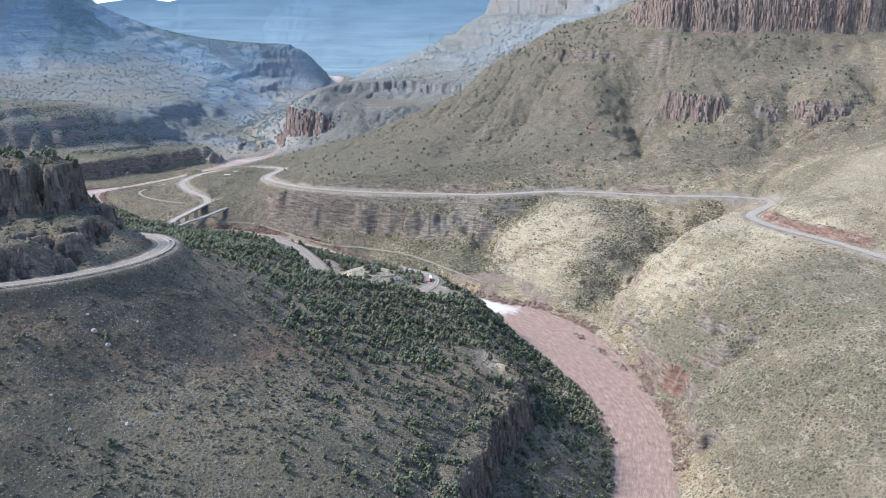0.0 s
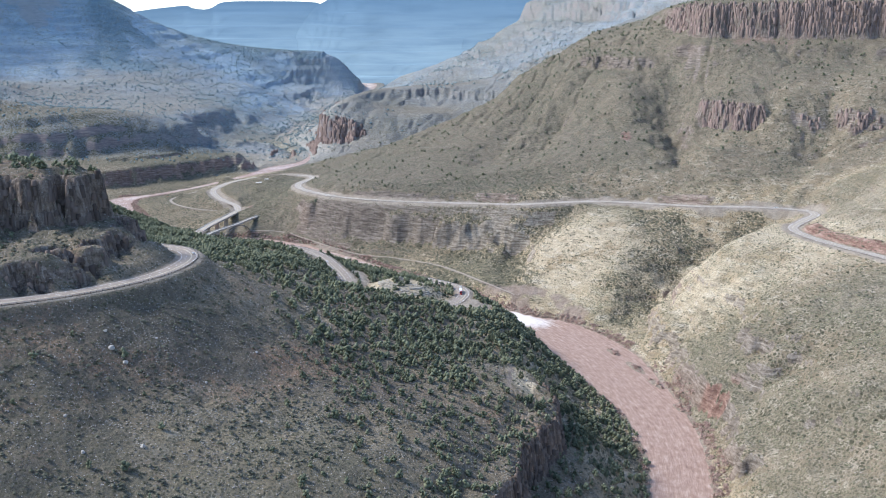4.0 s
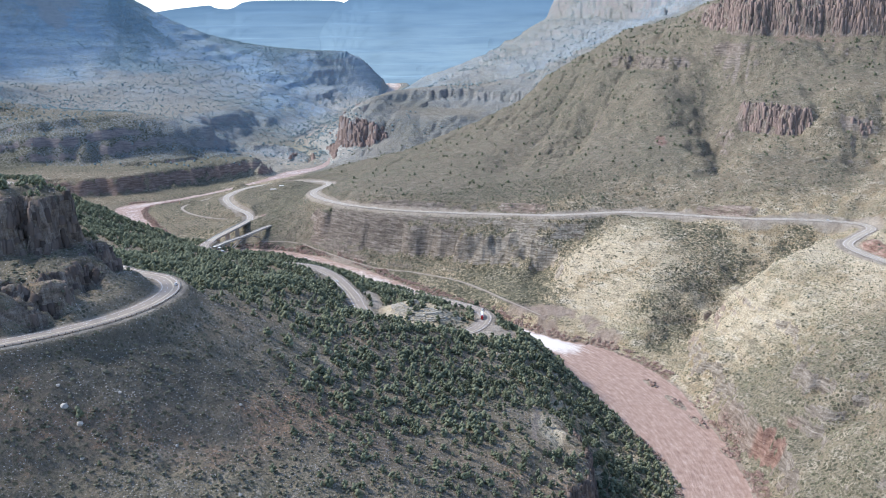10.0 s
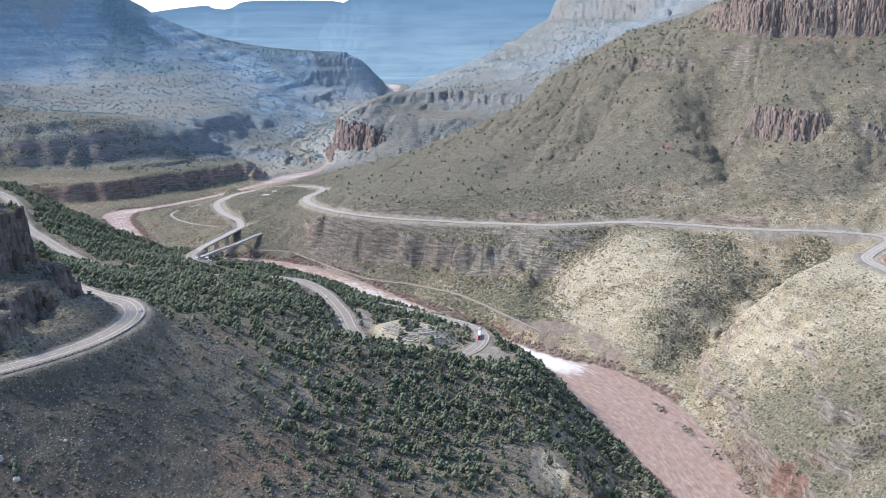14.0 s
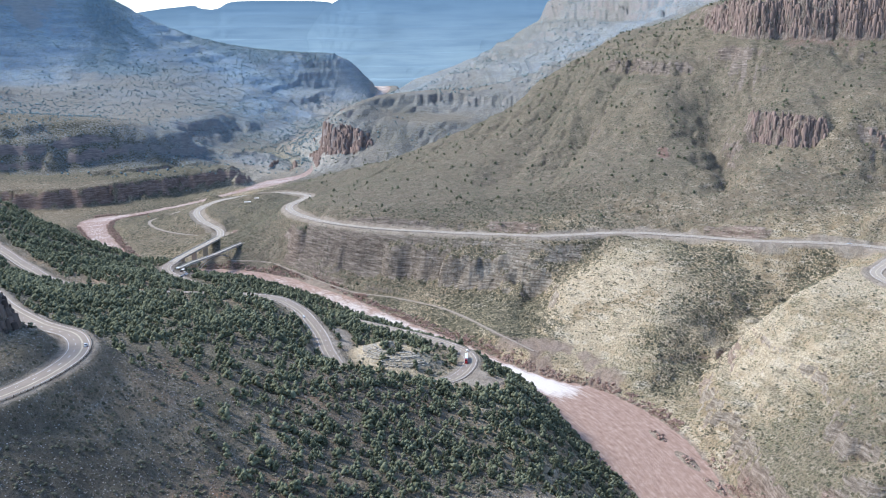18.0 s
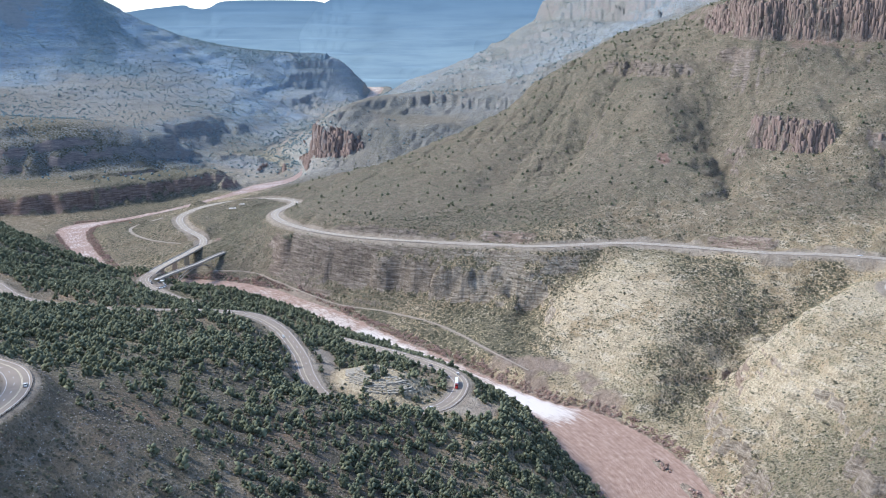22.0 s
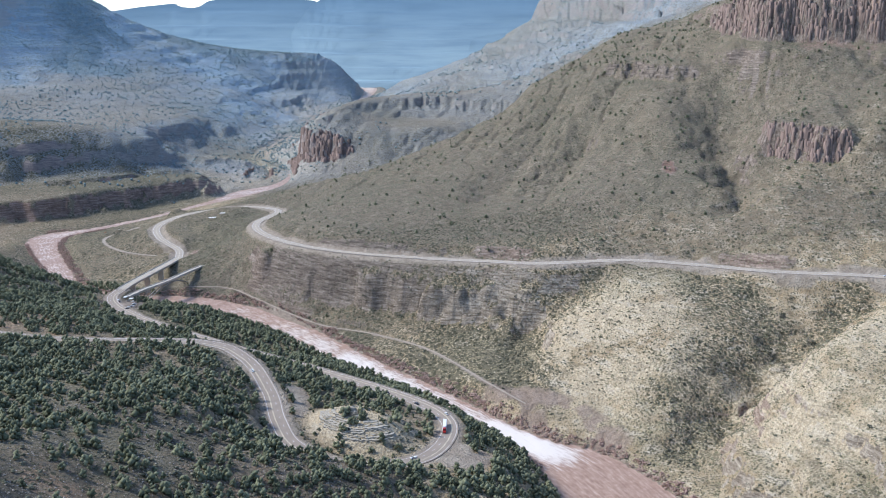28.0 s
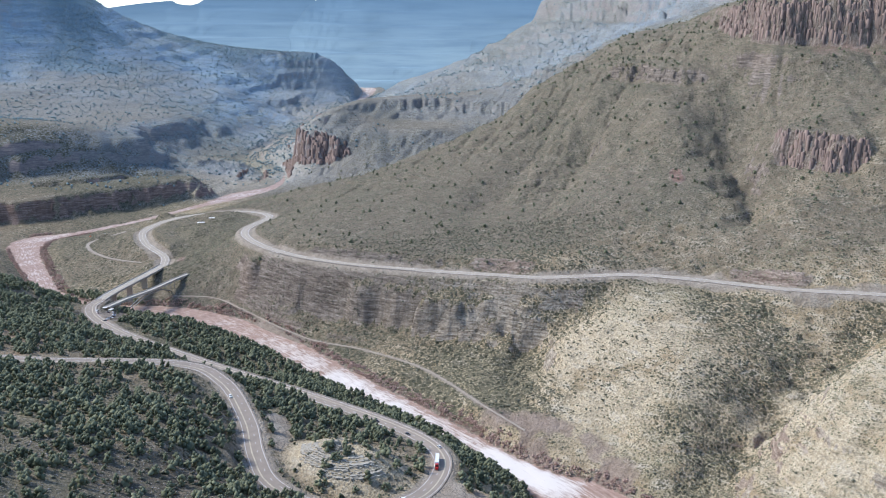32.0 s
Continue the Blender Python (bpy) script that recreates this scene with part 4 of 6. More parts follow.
shaded_scree = np.maximum(shaded_scree, 0.75 * smooth(900, 960, YY) * smooth(1500, 1420, YY) * smooth(0, -60, XX - np.interp(YY, [900, 1060, 1175, 1370, 1500], [70, 60, 20, -150, -320])))
shaded_scree = np.clip(shaded_scree * (0.85 + 0.5 * fbm(XX, YY, 70, 3, 78)), 0, 1)
ground_mesh.attributes.new("shaded_scree", "FLOAT", "POINT").data.foreach_set("value", shaded_scree.ravel().astype(np.float32))
columns = np.maximum(smooth(300, 340, Z) * smooth(380, 480, XX), smooth(90, 60, np.hypot(XX - 520, YY - 1525)))
columns = np.maximum(np.maximum(columns, shaded_scree), smooth(170, 80, np.hypot(XX + 290, YY - 2540)))
# upper far slopes: denser trees and painted shade patches
wooded_shade = smooth(165, 230, Z + 40 * fbm(XX, YY, 200, 3, 92)) * smooth(-1280, -1080, XX + 0.2 * (YY - 3000)) * smooth(-300, -400, XX) * smooth(2500, 2800, YY) * smooth(-0.3, 0.2, fbm(XX, YY, 150, 4, 93))
ground_mesh.attributes.new("wooded_shade", "FLOAT", "POINT").data.foreach_set("value", np.clip(wooded_shade, 0, 1).ravel().astype(np.float32))
ground_mesh.attributes.new("columns", "FLOAT", "POINT").data.foreach_set("value", np.clip(columns, 0, 1).ravel().astype(np.float32))
knoll = np.hypot((XX + 18 + (YY - 958) * 0.3) / 40, (YY - 958) / 36)
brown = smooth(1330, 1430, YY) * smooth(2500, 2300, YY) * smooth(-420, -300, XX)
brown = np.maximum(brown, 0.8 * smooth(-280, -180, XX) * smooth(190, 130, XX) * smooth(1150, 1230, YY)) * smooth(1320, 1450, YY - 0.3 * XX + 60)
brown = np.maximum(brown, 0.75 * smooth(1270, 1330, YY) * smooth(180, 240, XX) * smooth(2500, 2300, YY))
# far eastern slopes: shade put into the colour as brown
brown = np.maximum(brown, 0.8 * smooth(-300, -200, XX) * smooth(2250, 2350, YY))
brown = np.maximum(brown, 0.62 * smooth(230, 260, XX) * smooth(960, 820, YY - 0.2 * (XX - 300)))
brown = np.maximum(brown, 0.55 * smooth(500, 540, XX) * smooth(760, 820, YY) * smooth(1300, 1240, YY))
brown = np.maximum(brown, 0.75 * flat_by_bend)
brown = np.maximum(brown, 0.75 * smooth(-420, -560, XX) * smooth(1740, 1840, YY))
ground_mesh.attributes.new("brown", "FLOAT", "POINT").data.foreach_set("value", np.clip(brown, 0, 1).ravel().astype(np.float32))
# bulge: paler where it faces the sun, its brightness painted in
pale = 0.85 * smooth(1.35, 0.5, np.hypot((XX - 215) / 85, (YY - 1195) / 115)) * smooth(-0.25, 0.1, fbm(XX, YY, 34, 4, 85) + 0.5 * gx0)
pale = np.maximum(pale, 0.5 * smooth(0.05, 0.4, fbm(XX, YY, 45, 4, 79)) * smooth(240, 280, XX) * smooth(1240, 1120, YY))
# near ridge: sunlit face lightened in the soil colour
pale = np.maximum(pale, 0.95 * smooth(-0.4, 0.1, fbm(XX, YY, 40, 4, 88)) * smooth(265, 300, XX) * smooth(900, 980, YY) * smooth(1160, 1120, YY - 0.2 * (XX - 360)))
pale = np.maximum(pale, 0.9 * smooth(1.2, 0.8, knoll))
# hollows and gully sides whose shade is painted as dense scrub
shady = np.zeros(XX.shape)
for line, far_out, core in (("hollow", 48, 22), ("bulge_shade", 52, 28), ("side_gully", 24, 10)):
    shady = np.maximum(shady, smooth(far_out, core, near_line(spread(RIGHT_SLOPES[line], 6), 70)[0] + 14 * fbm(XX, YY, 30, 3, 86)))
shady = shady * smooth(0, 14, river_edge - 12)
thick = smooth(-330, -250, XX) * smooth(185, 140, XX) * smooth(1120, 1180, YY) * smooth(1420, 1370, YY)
# scrub colour follows slopes facing from the sun, standing for their shade
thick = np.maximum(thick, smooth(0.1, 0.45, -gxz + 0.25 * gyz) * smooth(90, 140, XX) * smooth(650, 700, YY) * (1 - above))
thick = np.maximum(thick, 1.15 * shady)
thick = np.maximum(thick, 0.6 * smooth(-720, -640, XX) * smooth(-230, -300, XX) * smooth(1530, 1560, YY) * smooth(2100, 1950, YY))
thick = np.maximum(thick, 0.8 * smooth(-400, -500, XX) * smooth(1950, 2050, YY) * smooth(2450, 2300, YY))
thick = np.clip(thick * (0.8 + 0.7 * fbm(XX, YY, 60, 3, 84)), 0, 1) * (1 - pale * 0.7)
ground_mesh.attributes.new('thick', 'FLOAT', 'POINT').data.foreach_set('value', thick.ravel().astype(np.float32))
pale = np.maximum(pale, 1.2 * smooth(13, 5, np.hypot((XX - 80 + 0.12 * (YY - 690)), (YY - 690) * 0.25) + 6 * fbm(XX, YY, 14, 2, 87)))
ground_mesh.attributes.new("pale", "FLOAT", "POINT").data.foreach_set("value", np.clip(pale, 0, 1).ravel().astype(np.float32))
ca = ground_mesh.color_attributes.new("cover", "FLOAT_COLOR", "POINT")
ca.data.foreach_set("color", cover.ravel())
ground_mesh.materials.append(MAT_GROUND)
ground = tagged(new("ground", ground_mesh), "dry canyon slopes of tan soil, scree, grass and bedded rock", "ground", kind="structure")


# ---- river and roads ----
def ribbon(name, line, left, right, lift, mat, parent=None):
    """A strip along a line, from left to right of its middle (metres, to the right positive), following its z."""
    p = np.asarray(line, float)
    d = np.gradient(p[:, :2], axis=0)
    d /= np.linalg.norm(d, axis=1)[:, None] + 1e-9
    nrm = np.column_stack([d[:, 1], -d[:, 0]])
    lo, hi = np.broadcast_to(left, len(p)), np.broadcast_to(right, len(p))
    a, b = p[:, :2] + nrm * np.asarray(lo)[:, None], p[:, :2] + nrm * np.asarray(hi)[:, None]
    verts = [(*q, z + lift) for q, z in zip(a, p[:, 2])] + [(*q, z + lift) for q, z in zip(b, p[:, 2])]
    n = len(p)
    faces = [(k, k + n, k + n + 1, k + 1) for k in range(n - 1)]
    me = bpy.data.meshes.new(name)
    me.from_pydata(verts, [], faces)
    me.materials.append(mat)
    ob = new(name, me)
    if parent:
        ob.parent = parent
    return ob


def river_mesh():
    across = np.linspace(-1.15, 1.15, 25)
    p = spread(RIVER + RIVER_FAR[1:], 5)
    d = np.gradient(p[:, :2], axis=0)
    d /= np.linalg.norm(d, axis=1)[:, None]
    nrm = np.column_stack([d[:, 1], -d[:, 0]])
    pts = p[:, None, :2] + nrm[:, None, :] * (across[None, :, None] * (p[:, None, 2:3] + 1.0))
    wild = smooth(1015, 1075, p[:, 1]) * smooth(1560, 1400, p[:, 1]) + 0.95 * smooth(1520, 1620, p[:, 1]) * smooth(2450, 2300, p[:, 1]) + 1.4 * smooth(3800, 3900, p[:, 1])
    z = water_level(pts[..., 1]) + (0.15 + wild[:, None] * 0.5) * fbm(pts[..., 0], pts[..., 1], 9, 3, 90)
    n, k = z.shape
    verts = np.concatenate([pts, z[..., None]], -1).reshape(-1, 3)
    idx = np.arange(n * k).reshape(n, k)
    quads = np.stack([idx[:-1, :-1], idx[:-1, 1:], idx[1:, 1:], idx[1:, :-1]], -1).reshape(-1, 4)
    me = bpy.data.meshes.new("river")
    me.from_pydata(verts.tolist(), [], quads.tolist())
    me.polygons.foreach_set("use_smooth", np.ones(len(quads), bool))
    drop = np.exp(-((p[:, 1] - 1075) / 40) ** 2) + 0.45 * np.exp(-((p[:, 1] - 1230) / 110) ** 2)
    foam = 0.17 * wild[:, None] + (0.75 * drop[:, None] + 0.2 * wild[:, None]) * (1 - np.abs(across[None, :]) ** 2)
    foam = np.clip(foam + 0.06 + 0.3 * fbm(pts[..., 0] + pts[..., 1], (pts[..., 0] - pts[..., 1]) * 4, 60, 3, 4), 0, 1)
    run = np.concatenate([[0], np.cumsum(np.hypot(*np.diff(p[:, :2], axis=0).T))])
    me.attributes.new("along", "FLOAT", "POINT").data.foreach_set("value", np.repeat(run, k).astype(np.float32))
    me.attributes.new("aside", "FLOAT", "POINT").data.foreach_set("value", (across[None, :] * p[:, 2:3]).ravel().astype(np.float32))
    fa = me.attributes.new("foam", "FLOAT", "POINT")
    fa.data.foreach_set("value", foam.ravel().astype(np.float32))
    me.materials.append(MAT_WATER)
    return me


tagged(new("water", river_mesh()), "muddy red-brown river with white rapids", "river", kind="structure")


def arc_length(line):
    return np.concatenate([[0], np.cumsum(np.hypot(*np.diff(line[:, :2], axis=0).T))])


def dashed(name, line, offset, on, off, mat, parent):
    """Painted dashes along a line, as one strip of pieces."""
    fine = spread(line[::3], 1.5)
    s = arc_length(fine)
    d = np.gradient(fine[:, :2], axis=0)
    d /= np.linalg.norm(d, axis=1)[:, None] + 1e-9
    nrm = np.column_stack([d[:, 1], -d[:, 0]])
    verts, faces = [], []
    for k in range(len(fine) - 1):
        if s[k] % (on + off) < on:
            b = len(verts)
            for q in (k, k + 1):
                for w in (-0.12, 0.12):
                    verts.append((*(fine[q, :2] + nrm[q] * (offset + w)), fine[q, 2] + 0.17))
            faces.append((b, b + 1, b + 3, b + 2))
    me = bpy.data.meshes.new(name)
    me.from_pydata(verts, [], faces)
    me.materials.append(mat)
    ob = new(name, me)
    ob.parent = parent


def build_road(line, name, label, half, lanes, mat):
    road = tagged(ribbon(name, line, -half, half, 0.12, mat), label, "road", kind="structure")
    ribbon("edge_line", line, -half + 1.2, -half + 1.42, 0.17, MAT_WHITE, road)
    ribbon("edge_line", line, half - 1.42, half - 1.2, 0.17, MAT_WHITE, road)
    mid = 1.8 if lanes == 3 else 0.0
    ribbon("centre_line", line, mid - 0.4, mid - 0.12, 0.17, MAT_YELLOW, road)
    ribbon("centre_line", line, mid + 0.12, mid + 0.4, 0.17, MAT_YELLOW, road)
    if lanes == 3:
        dashed("lane_line", line, -1.8, 3.0, 9.0, MAT_WHITE, road)
    return road


road_upper = build_road(ROADS[0], "road", "winding three-lane asphalt highway with painted lines", 6.6, 3, MAT_ROAD)
road_lower = build_road(ROADS[1], "road", "asphalt highway climbing along the canyon side", 6.0, 2, MAT_PALE_ROAD)
for line, wide in ((spread(TRACK, 5), 2.2), (spread(BANK_TRACK, 5), 1.2)):
    tagged(ribbon("dirt_track", line, -wide, wide, 0.06, MAT_DIRT), "narrow pale dirt track along the valley floor", "track", kind="structure")

# ---- plants and stones ----
rng = np.random.default_rng(7)


def clump_template(count_of, spread_xy, low, high, size, squash, seed, taper=0.6):
    """A plant of many small eight-sided leaf clumps, narrower to the top. Height and width about 1."""
    r = np.random.default_rng(seed)
    octa = np.array([(1, 0, 0), (0, 1, 0), (-1, 0, 0), (0, -1, 0), (0, 0, 1), (0, 0, -1)], float)
    tri = np.array([(0, 1, 4), (1, 2, 4), (2, 3, 4), (3, 0, 4), (1, 0, 5), (2, 1, 5), (3, 2, 5), (0, 3, 5)])
    verts, faces = [], []
    for k in range(count_of):
        u = (k + 0.5) / count_of
        z = low + (high - low) * u
        ang = k * 2.4 + r.uniform(-0.5, 0.5)
        rad = spread_xy * (1 - taper * u ** 1.5) * math.sqrt(r.uniform(0.25, 1)) * (0.65 if u < 0.12 else 1)
        c = np.array((math.cos(ang) * rad, math.sin(ang) * rad, z))
        s = size * r.uniform(0.65, 1.25) * (1 - 0.35 * u)
        v = octa * (s, s, s * squash) * r.uniform(0.7, 1.3, (6, 1))
        a = r.uniform(0, 6.28)
        rot = np.array([[math.cos(a), -math.sin(a), 0], [math.sin(a), math.cos(a), 0], [r.uniform(-0.4, 0.4), r.uniform(-0.4, 0.4), 1]])
        verts.append(v @ rot.T + c)
        faces.append(tri + 6 * k)
    return np.vstack(verts), np.vstack(faces)


def scatter_mesh(name, templates, x, y, z, width, tall, mat, seed):
    """One mesh of many plants or stones, each a turned and scaled template."""
    r = np.random.default_rng(seed)
    which = r.integers(0, len(templates), len(x))
    vs, fs, ts, base = [], [], [], 0
    for k, (tv, tf) in enumerate(templates):
        m = np.where(which == k)[0]
        if not len(m):
            continue
        a = r.uniform(0, 6.28, len(m))
        ca, sa = np.cos(a)[:, None], np.sin(a)[:, None]
        w, h = width[m][:, None], tall[m][:, None]
        px = (tv[None, :, 0] * ca - tv[None, :, 1] * sa) * w + x[m][:, None]
        py = (tv[None, :, 0] * sa + tv[None, :, 1] * ca) * w + y[m][:, None]
        pz = tv[None, :, 2] * h + z[m][:, None]
        vs.append(np.stack([px, py, pz], -1).reshape(-1, 3))
        fs.append((tf[None] + (np.arange(len(m)) * len(tv))[:, None, None] + base).reshape(-1, 3))
        ts.append(np.repeat(r.uniform(0, 1, len(m)), len(tv)))
        base += len(m) * len(tv)
    co, tri, tone = np.vstack(vs).astype(np.float32), np.vstack(fs).astype(np.int32), np.concatenate(ts).astype(np.float32)
    me = bpy.data.meshes.new(name)
    me.vertices.add(len(co))
    me.vertices.foreach_set("co", co.ravel())
    me.loops.add(tri.size)
    me.loops.foreach_set("vertex_index", tri.ravel())
    me.polygons.add(len(tri))
    me.polygons.foreach_set("loop_start", np.arange(0, tri.size, 3, dtype=np.int32))
    me.update(calc_edges=True)
    me.attributes.new("tone", "FLOAT", "POINT").data.foreach_set("value", tone)
    me.materials.append(mat)
    return new(name, me)


def read(grid, x, y):
    return sample(GX, GY, grid, x, y)


def strewn(n, x0, x1, y0, y1, density, on_silt=False):
    """Random places in a rectangle, kept with the chance that density(x, y, slope) gives, off roads, tracks and water."""
    x, y = rng.uniform(x0, x1, n), rng.uniform(y0, y1, n)
    s = read(slope, x, y)
    p = density(x, y, s) * (read(river_edge, x, y) > 1.5) * (read(np.minimum(road_gap, 99), x, y) > 9.5) * (read(np.minimum(track_gap, 99), x, y) > 3.5)
    if not on_silt:
        p = p * (1 - read(np.clip(DIRT, 0, 1), x, y))
    keep = rng.uniform(0, 1, n) < p
    return x[keep], y[keep], s[keep]


def wooded(x, y, s):
    """How thickly junipers stand on the left side."""
    patch = smooth(-0.5, 0.0, fbm(x, y, 55, 3, 101))
    low = smooth(-0.1, 0.35, fbm(x, y, 120, 3, 103))
    d = (0.5 + 0.35 * smooth(860, 960, y)) * smooth(700, 830, y + 60 * smooth(-160, -60, x)) * smooth(-0.6, -0.05, fbm(x, y, 55, 3, 101))                                            # the wooded slopes below the bends
    nose = smooth(380, 480, y) * smooth(-150, -40, x + 0.25 * (y - 700))              # the slope toward the river
    d = np.maximum(d, nose * (0.24 + 0.4 * smooth(-0.05, 0.25, fbm(x, y, 38, 3, 107)) + 0.32 * patch * smooth(560, 800, y)))
    d = np.maximum(d, 0.10 * low)
    d = np.maximum(d, 0.45 * smooth(-215, -250, x) * smooth(620, 680, y) * patch)
    bank = read(np.minimum(river_edge, 99), x, y)
    d = np.maximum(d, 0.32 * smooth(75, 45, bank) * smooth(4, 16, bank) * smooth(560, 640, y))
    scree = smooth(-60, -110, x) * smooth(700, 620, y)
    d *= 1 - 0.8 * scree
    d *= 1 - 0.75 * smooth(1.3, 0.9, np.hypot((x + 18 + (y - 958) * 0.3) / 44, (y - 958) / 38))
    d *= 1 - 0.8 * smooth(1.0, 1.8, s)
    d *= 1 - 0.7 * smooth(52, 30, np.hypot((x - 68) * 1.3, y - 690))
    # trees thinned beside the road so that it shows in the camera's view
    verge = read(np.minimum(gap_upper, 99), x, y)
    d *= np.where((y > 900) & (x < -130), smooth(16, 32, verge), 0.4 + 0.6 * smooth(12, 22, verge))
    return d


def left_only(x, y):
    side = np.interp(y, [300, 600, 780, 950, 1060, 1175, 1370, 1500, 1600, 1760, 1860], [120, 190, 218, 188, 125, 41, -124, -300, -500, -600, -640])
    return x < side


junipers = [clump_template(6, 0.33, 0.14, 0.88, 0.33, 1.0, k, 0.35 + 0.15 * (k % 3)) for k in range(8)]
small_junipers = [clump_template(9, 0.33, 0.16, 0.9, 0.26, 0.9, 20 + k) for k in range(4)]
bushes = [clump_template(3, 0.28, 0.15, 0.55, 0.36, 0.8, 40 + k, 0.4) for k in range(5)]
tiny_bushes = [clump_template(2, 0.2, 0.15, 0.45, 0.42, 0.8, 60 + k, 0.3) for k in range(4)]
tufts = [(np.array([(0.5, 0, 0), (0.05, 0.5, 0), (-0.5, 0.08, 0), (0, -0.5, 0), (0.1 * k - 0.2, 0.12 - 0.06 * k, 0.75)]) * np.random.default_rng(300 + k).uniform(0.7, 1.3, (5, 1)),
          np.array([(0, 1, 4), (1, 2, 4), (2, 3, 4), (3, 0, 4)])) for k in range(5)]
dots = [clump_template(1, 0.0, 0.4, 0.45, 0.5, 0.95, 70 + k, 0.0) for k in range(6)]
twiggy = [clump_template(7, 0.38, 0.12, 0.62, 0.18, 1.0, 90 + k, 0.3) for k in range(6)]
boulders = [clump_template(1, 0.0, 0.2, 0.25, 0.5, 0.8, 80 + k, 0.0) for k in range(6)]

# junipers on the left side of the canyon
tx, ty, _ = strewn(50000, -760, 190, 380, 1560, lambda x, y, s: wooded(x, y, s) * left_only(x, y))
tz = height(tx, ty)
th = rng.uniform(2.6, 7.4, len(tx)) * np.where(ty < 640, 0.8, 1.0) * np.where(ty > 860, 1.08, 1.0)
tw = th * rng.uniform(0.68, 1.1, len(tx))
# those by the shelf and the loop stand singly, the rest as one wood
close = np.where((tx > -60) & (tx < 150) & (ty > 610) & (ty < 880))[0][:260]
single = np.zeros(len(tx), bool)
single[close] = True
tagged(scatter_mesh("juniper_wood", junipers, tx[~single], ty[~single], tz[~single] - 0.2, tw[~single], th[~single], MAT_JUNIPER, 1),
       "dark green juniper wood covering the canyon slope", "trees", kind="stuff")


def plain_mesh(name, verts, faces, mat):
    me = bpy.data.meshes.new(name)
    me.from_pydata([tuple(v) for v in verts], [], [tuple(int(q) for q in f) for f in faces])
    me.materials.append(mat)
    return me


def trunk_mesh(seed):
    """A tapered, leaning trunk with four limbs."""
    r = random.Random(seed)
    bm = bmesh.new()

    def limb(a, b, r0, r1):
        a, b = Vector(a), Vector(b)
        m = (b - a).to_track_quat("Z", "Y").to_matrix().to_4x4()
        got = bmesh.ops.create_cone(bm, segments=6, radius1=r0, radius2=r1, depth=(b - a).length)
        bmesh.ops.transform(bm, matrix=Matrix.Translation((a + b) / 2) @ m, verts=got["verts"])
    top = (r.uniform(-0.06, 0.06), r.uniform(-0.06, 0.06), 0.7)
    limb((0, 0, -0.05), top, 0.045, 0.015)
    for k in range(4):
        ang = k * 1.57 + r.uniform(-0.4, 0.4)
        z = 0.18 + 0.11 * k
        limb((top[0] * z, top[1] * z, z), (math.cos(ang) * 0.26, math.sin(ang) * 0.26, z + 0.2), 0.02, 0.006)
    me = bpy.data.meshes.new("trunk")
    bm.to_mesh(me)
    bm.free()
    me.materials.append(MAT_BARK)
    return me


tree_kinds = []
for k in range(6):
    tv, tf = clump_template(56, 0.42, 0.12, 0.94, 0.15, 0.85, 200 + k, 0.25 + 0.12 * (k % 3))
    tree_kinds.append((trunk_mesh(k), plain_mesh("crown", tv, tf, MAT_JUNIPER)))
TREE_WORDS = ("dark green juniper with a dense rounded crown", "grey-green juniper with an open ragged crown", "squat dark juniper with several leafy lobes")
for q in close:
    kind = int(rng.integers(0, 6))
    tree = new("juniper_tree")
    tree.matrix_world = Matrix.LocRotScale((tx[q], ty[q], tz[q] - 0.1), Euler((0, 0, rng.uniform(0, 6.28))), (tw[q], tw[q], th[q]))
    for nm, me in zip(("trunk", "crown"), tree_kinds[kind]):
        new(nm, me).parent = tree
    tagged(tree, TREE_WORDS[kind % 3] + " on the stony slope", "tree", "junipers above the river")


# junipers and scrub elsewhere
def bare(x, y):
    return 1 - 0.75 * read(np.clip(pale, 0, 1), x, y)


def stuff(name, label, templates, place, low, high, flat, mat, seed, category):
    x, y, _ = place
    h = rng.uniform(low, high, len(x))
    ob = scatter_mesh(name, templates, x, y, height(x, y) - 0.12 * h, h * flat, h, mat, seed)
    return tagged(ob, label, category, kind="stuff")


def beyond(x, y, s):
    patch = smooth(-0.25, 0.3, fbm(x, y, 160, 3, 111))
    d = (0.12 + 0.3 * patch + 0.5 * read(np.clip(wooded_shade, 0, 1), x, y)) * smooth(2050, 2250, y) * smooth(-430, -560, x)
    d = np.maximum(d, 0.3 * patch * smooth(2300, 2500, y))
    d = np.maximum(d, 0.9 * smooth(90, 40, read(np.minimum(river_edge, 200), x, y)) * smooth(2450, 2600, y))
    return d * (1 - 0.6 * smooth(0.9, 1.4, s))


# leaf colour carries the painted haze of the far slopes
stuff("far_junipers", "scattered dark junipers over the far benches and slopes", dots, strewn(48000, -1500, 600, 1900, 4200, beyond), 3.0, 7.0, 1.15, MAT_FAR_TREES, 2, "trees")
stuff("hill_junipers", "few dark junipers dotted over the dry hillside", small_junipers,
      strewn(9000, -250, 800, 1380, 2400, lambda x, y, s: (0.10 + 0.5 * smooth(0.0, 0.3, fbm(x, y, 70, 3, 120)) * smooth(190, 330, read(Z, x, y))) * smooth(1.6, 0.9, s)), 2.6, 5.8, 1.1, MAT_JUNIPER, 3, "trees")
stuff("right_scrub", "grey-green scrub dotted over the sunny slope", bushes,
      strewn(13000, 190, 560, 520, 1340, lambda x, y, s: bare(x, y) * (~left_only(x - 25, y)) * (0.15 + 0.75 * smooth(-0.3, 0.35, fbm(x, y, 45, 3, 130))) * smooth(1.9, 1.1, s)), 0.7, 1.7, 1.5, MAT_SAGE, 4, "shrubs")
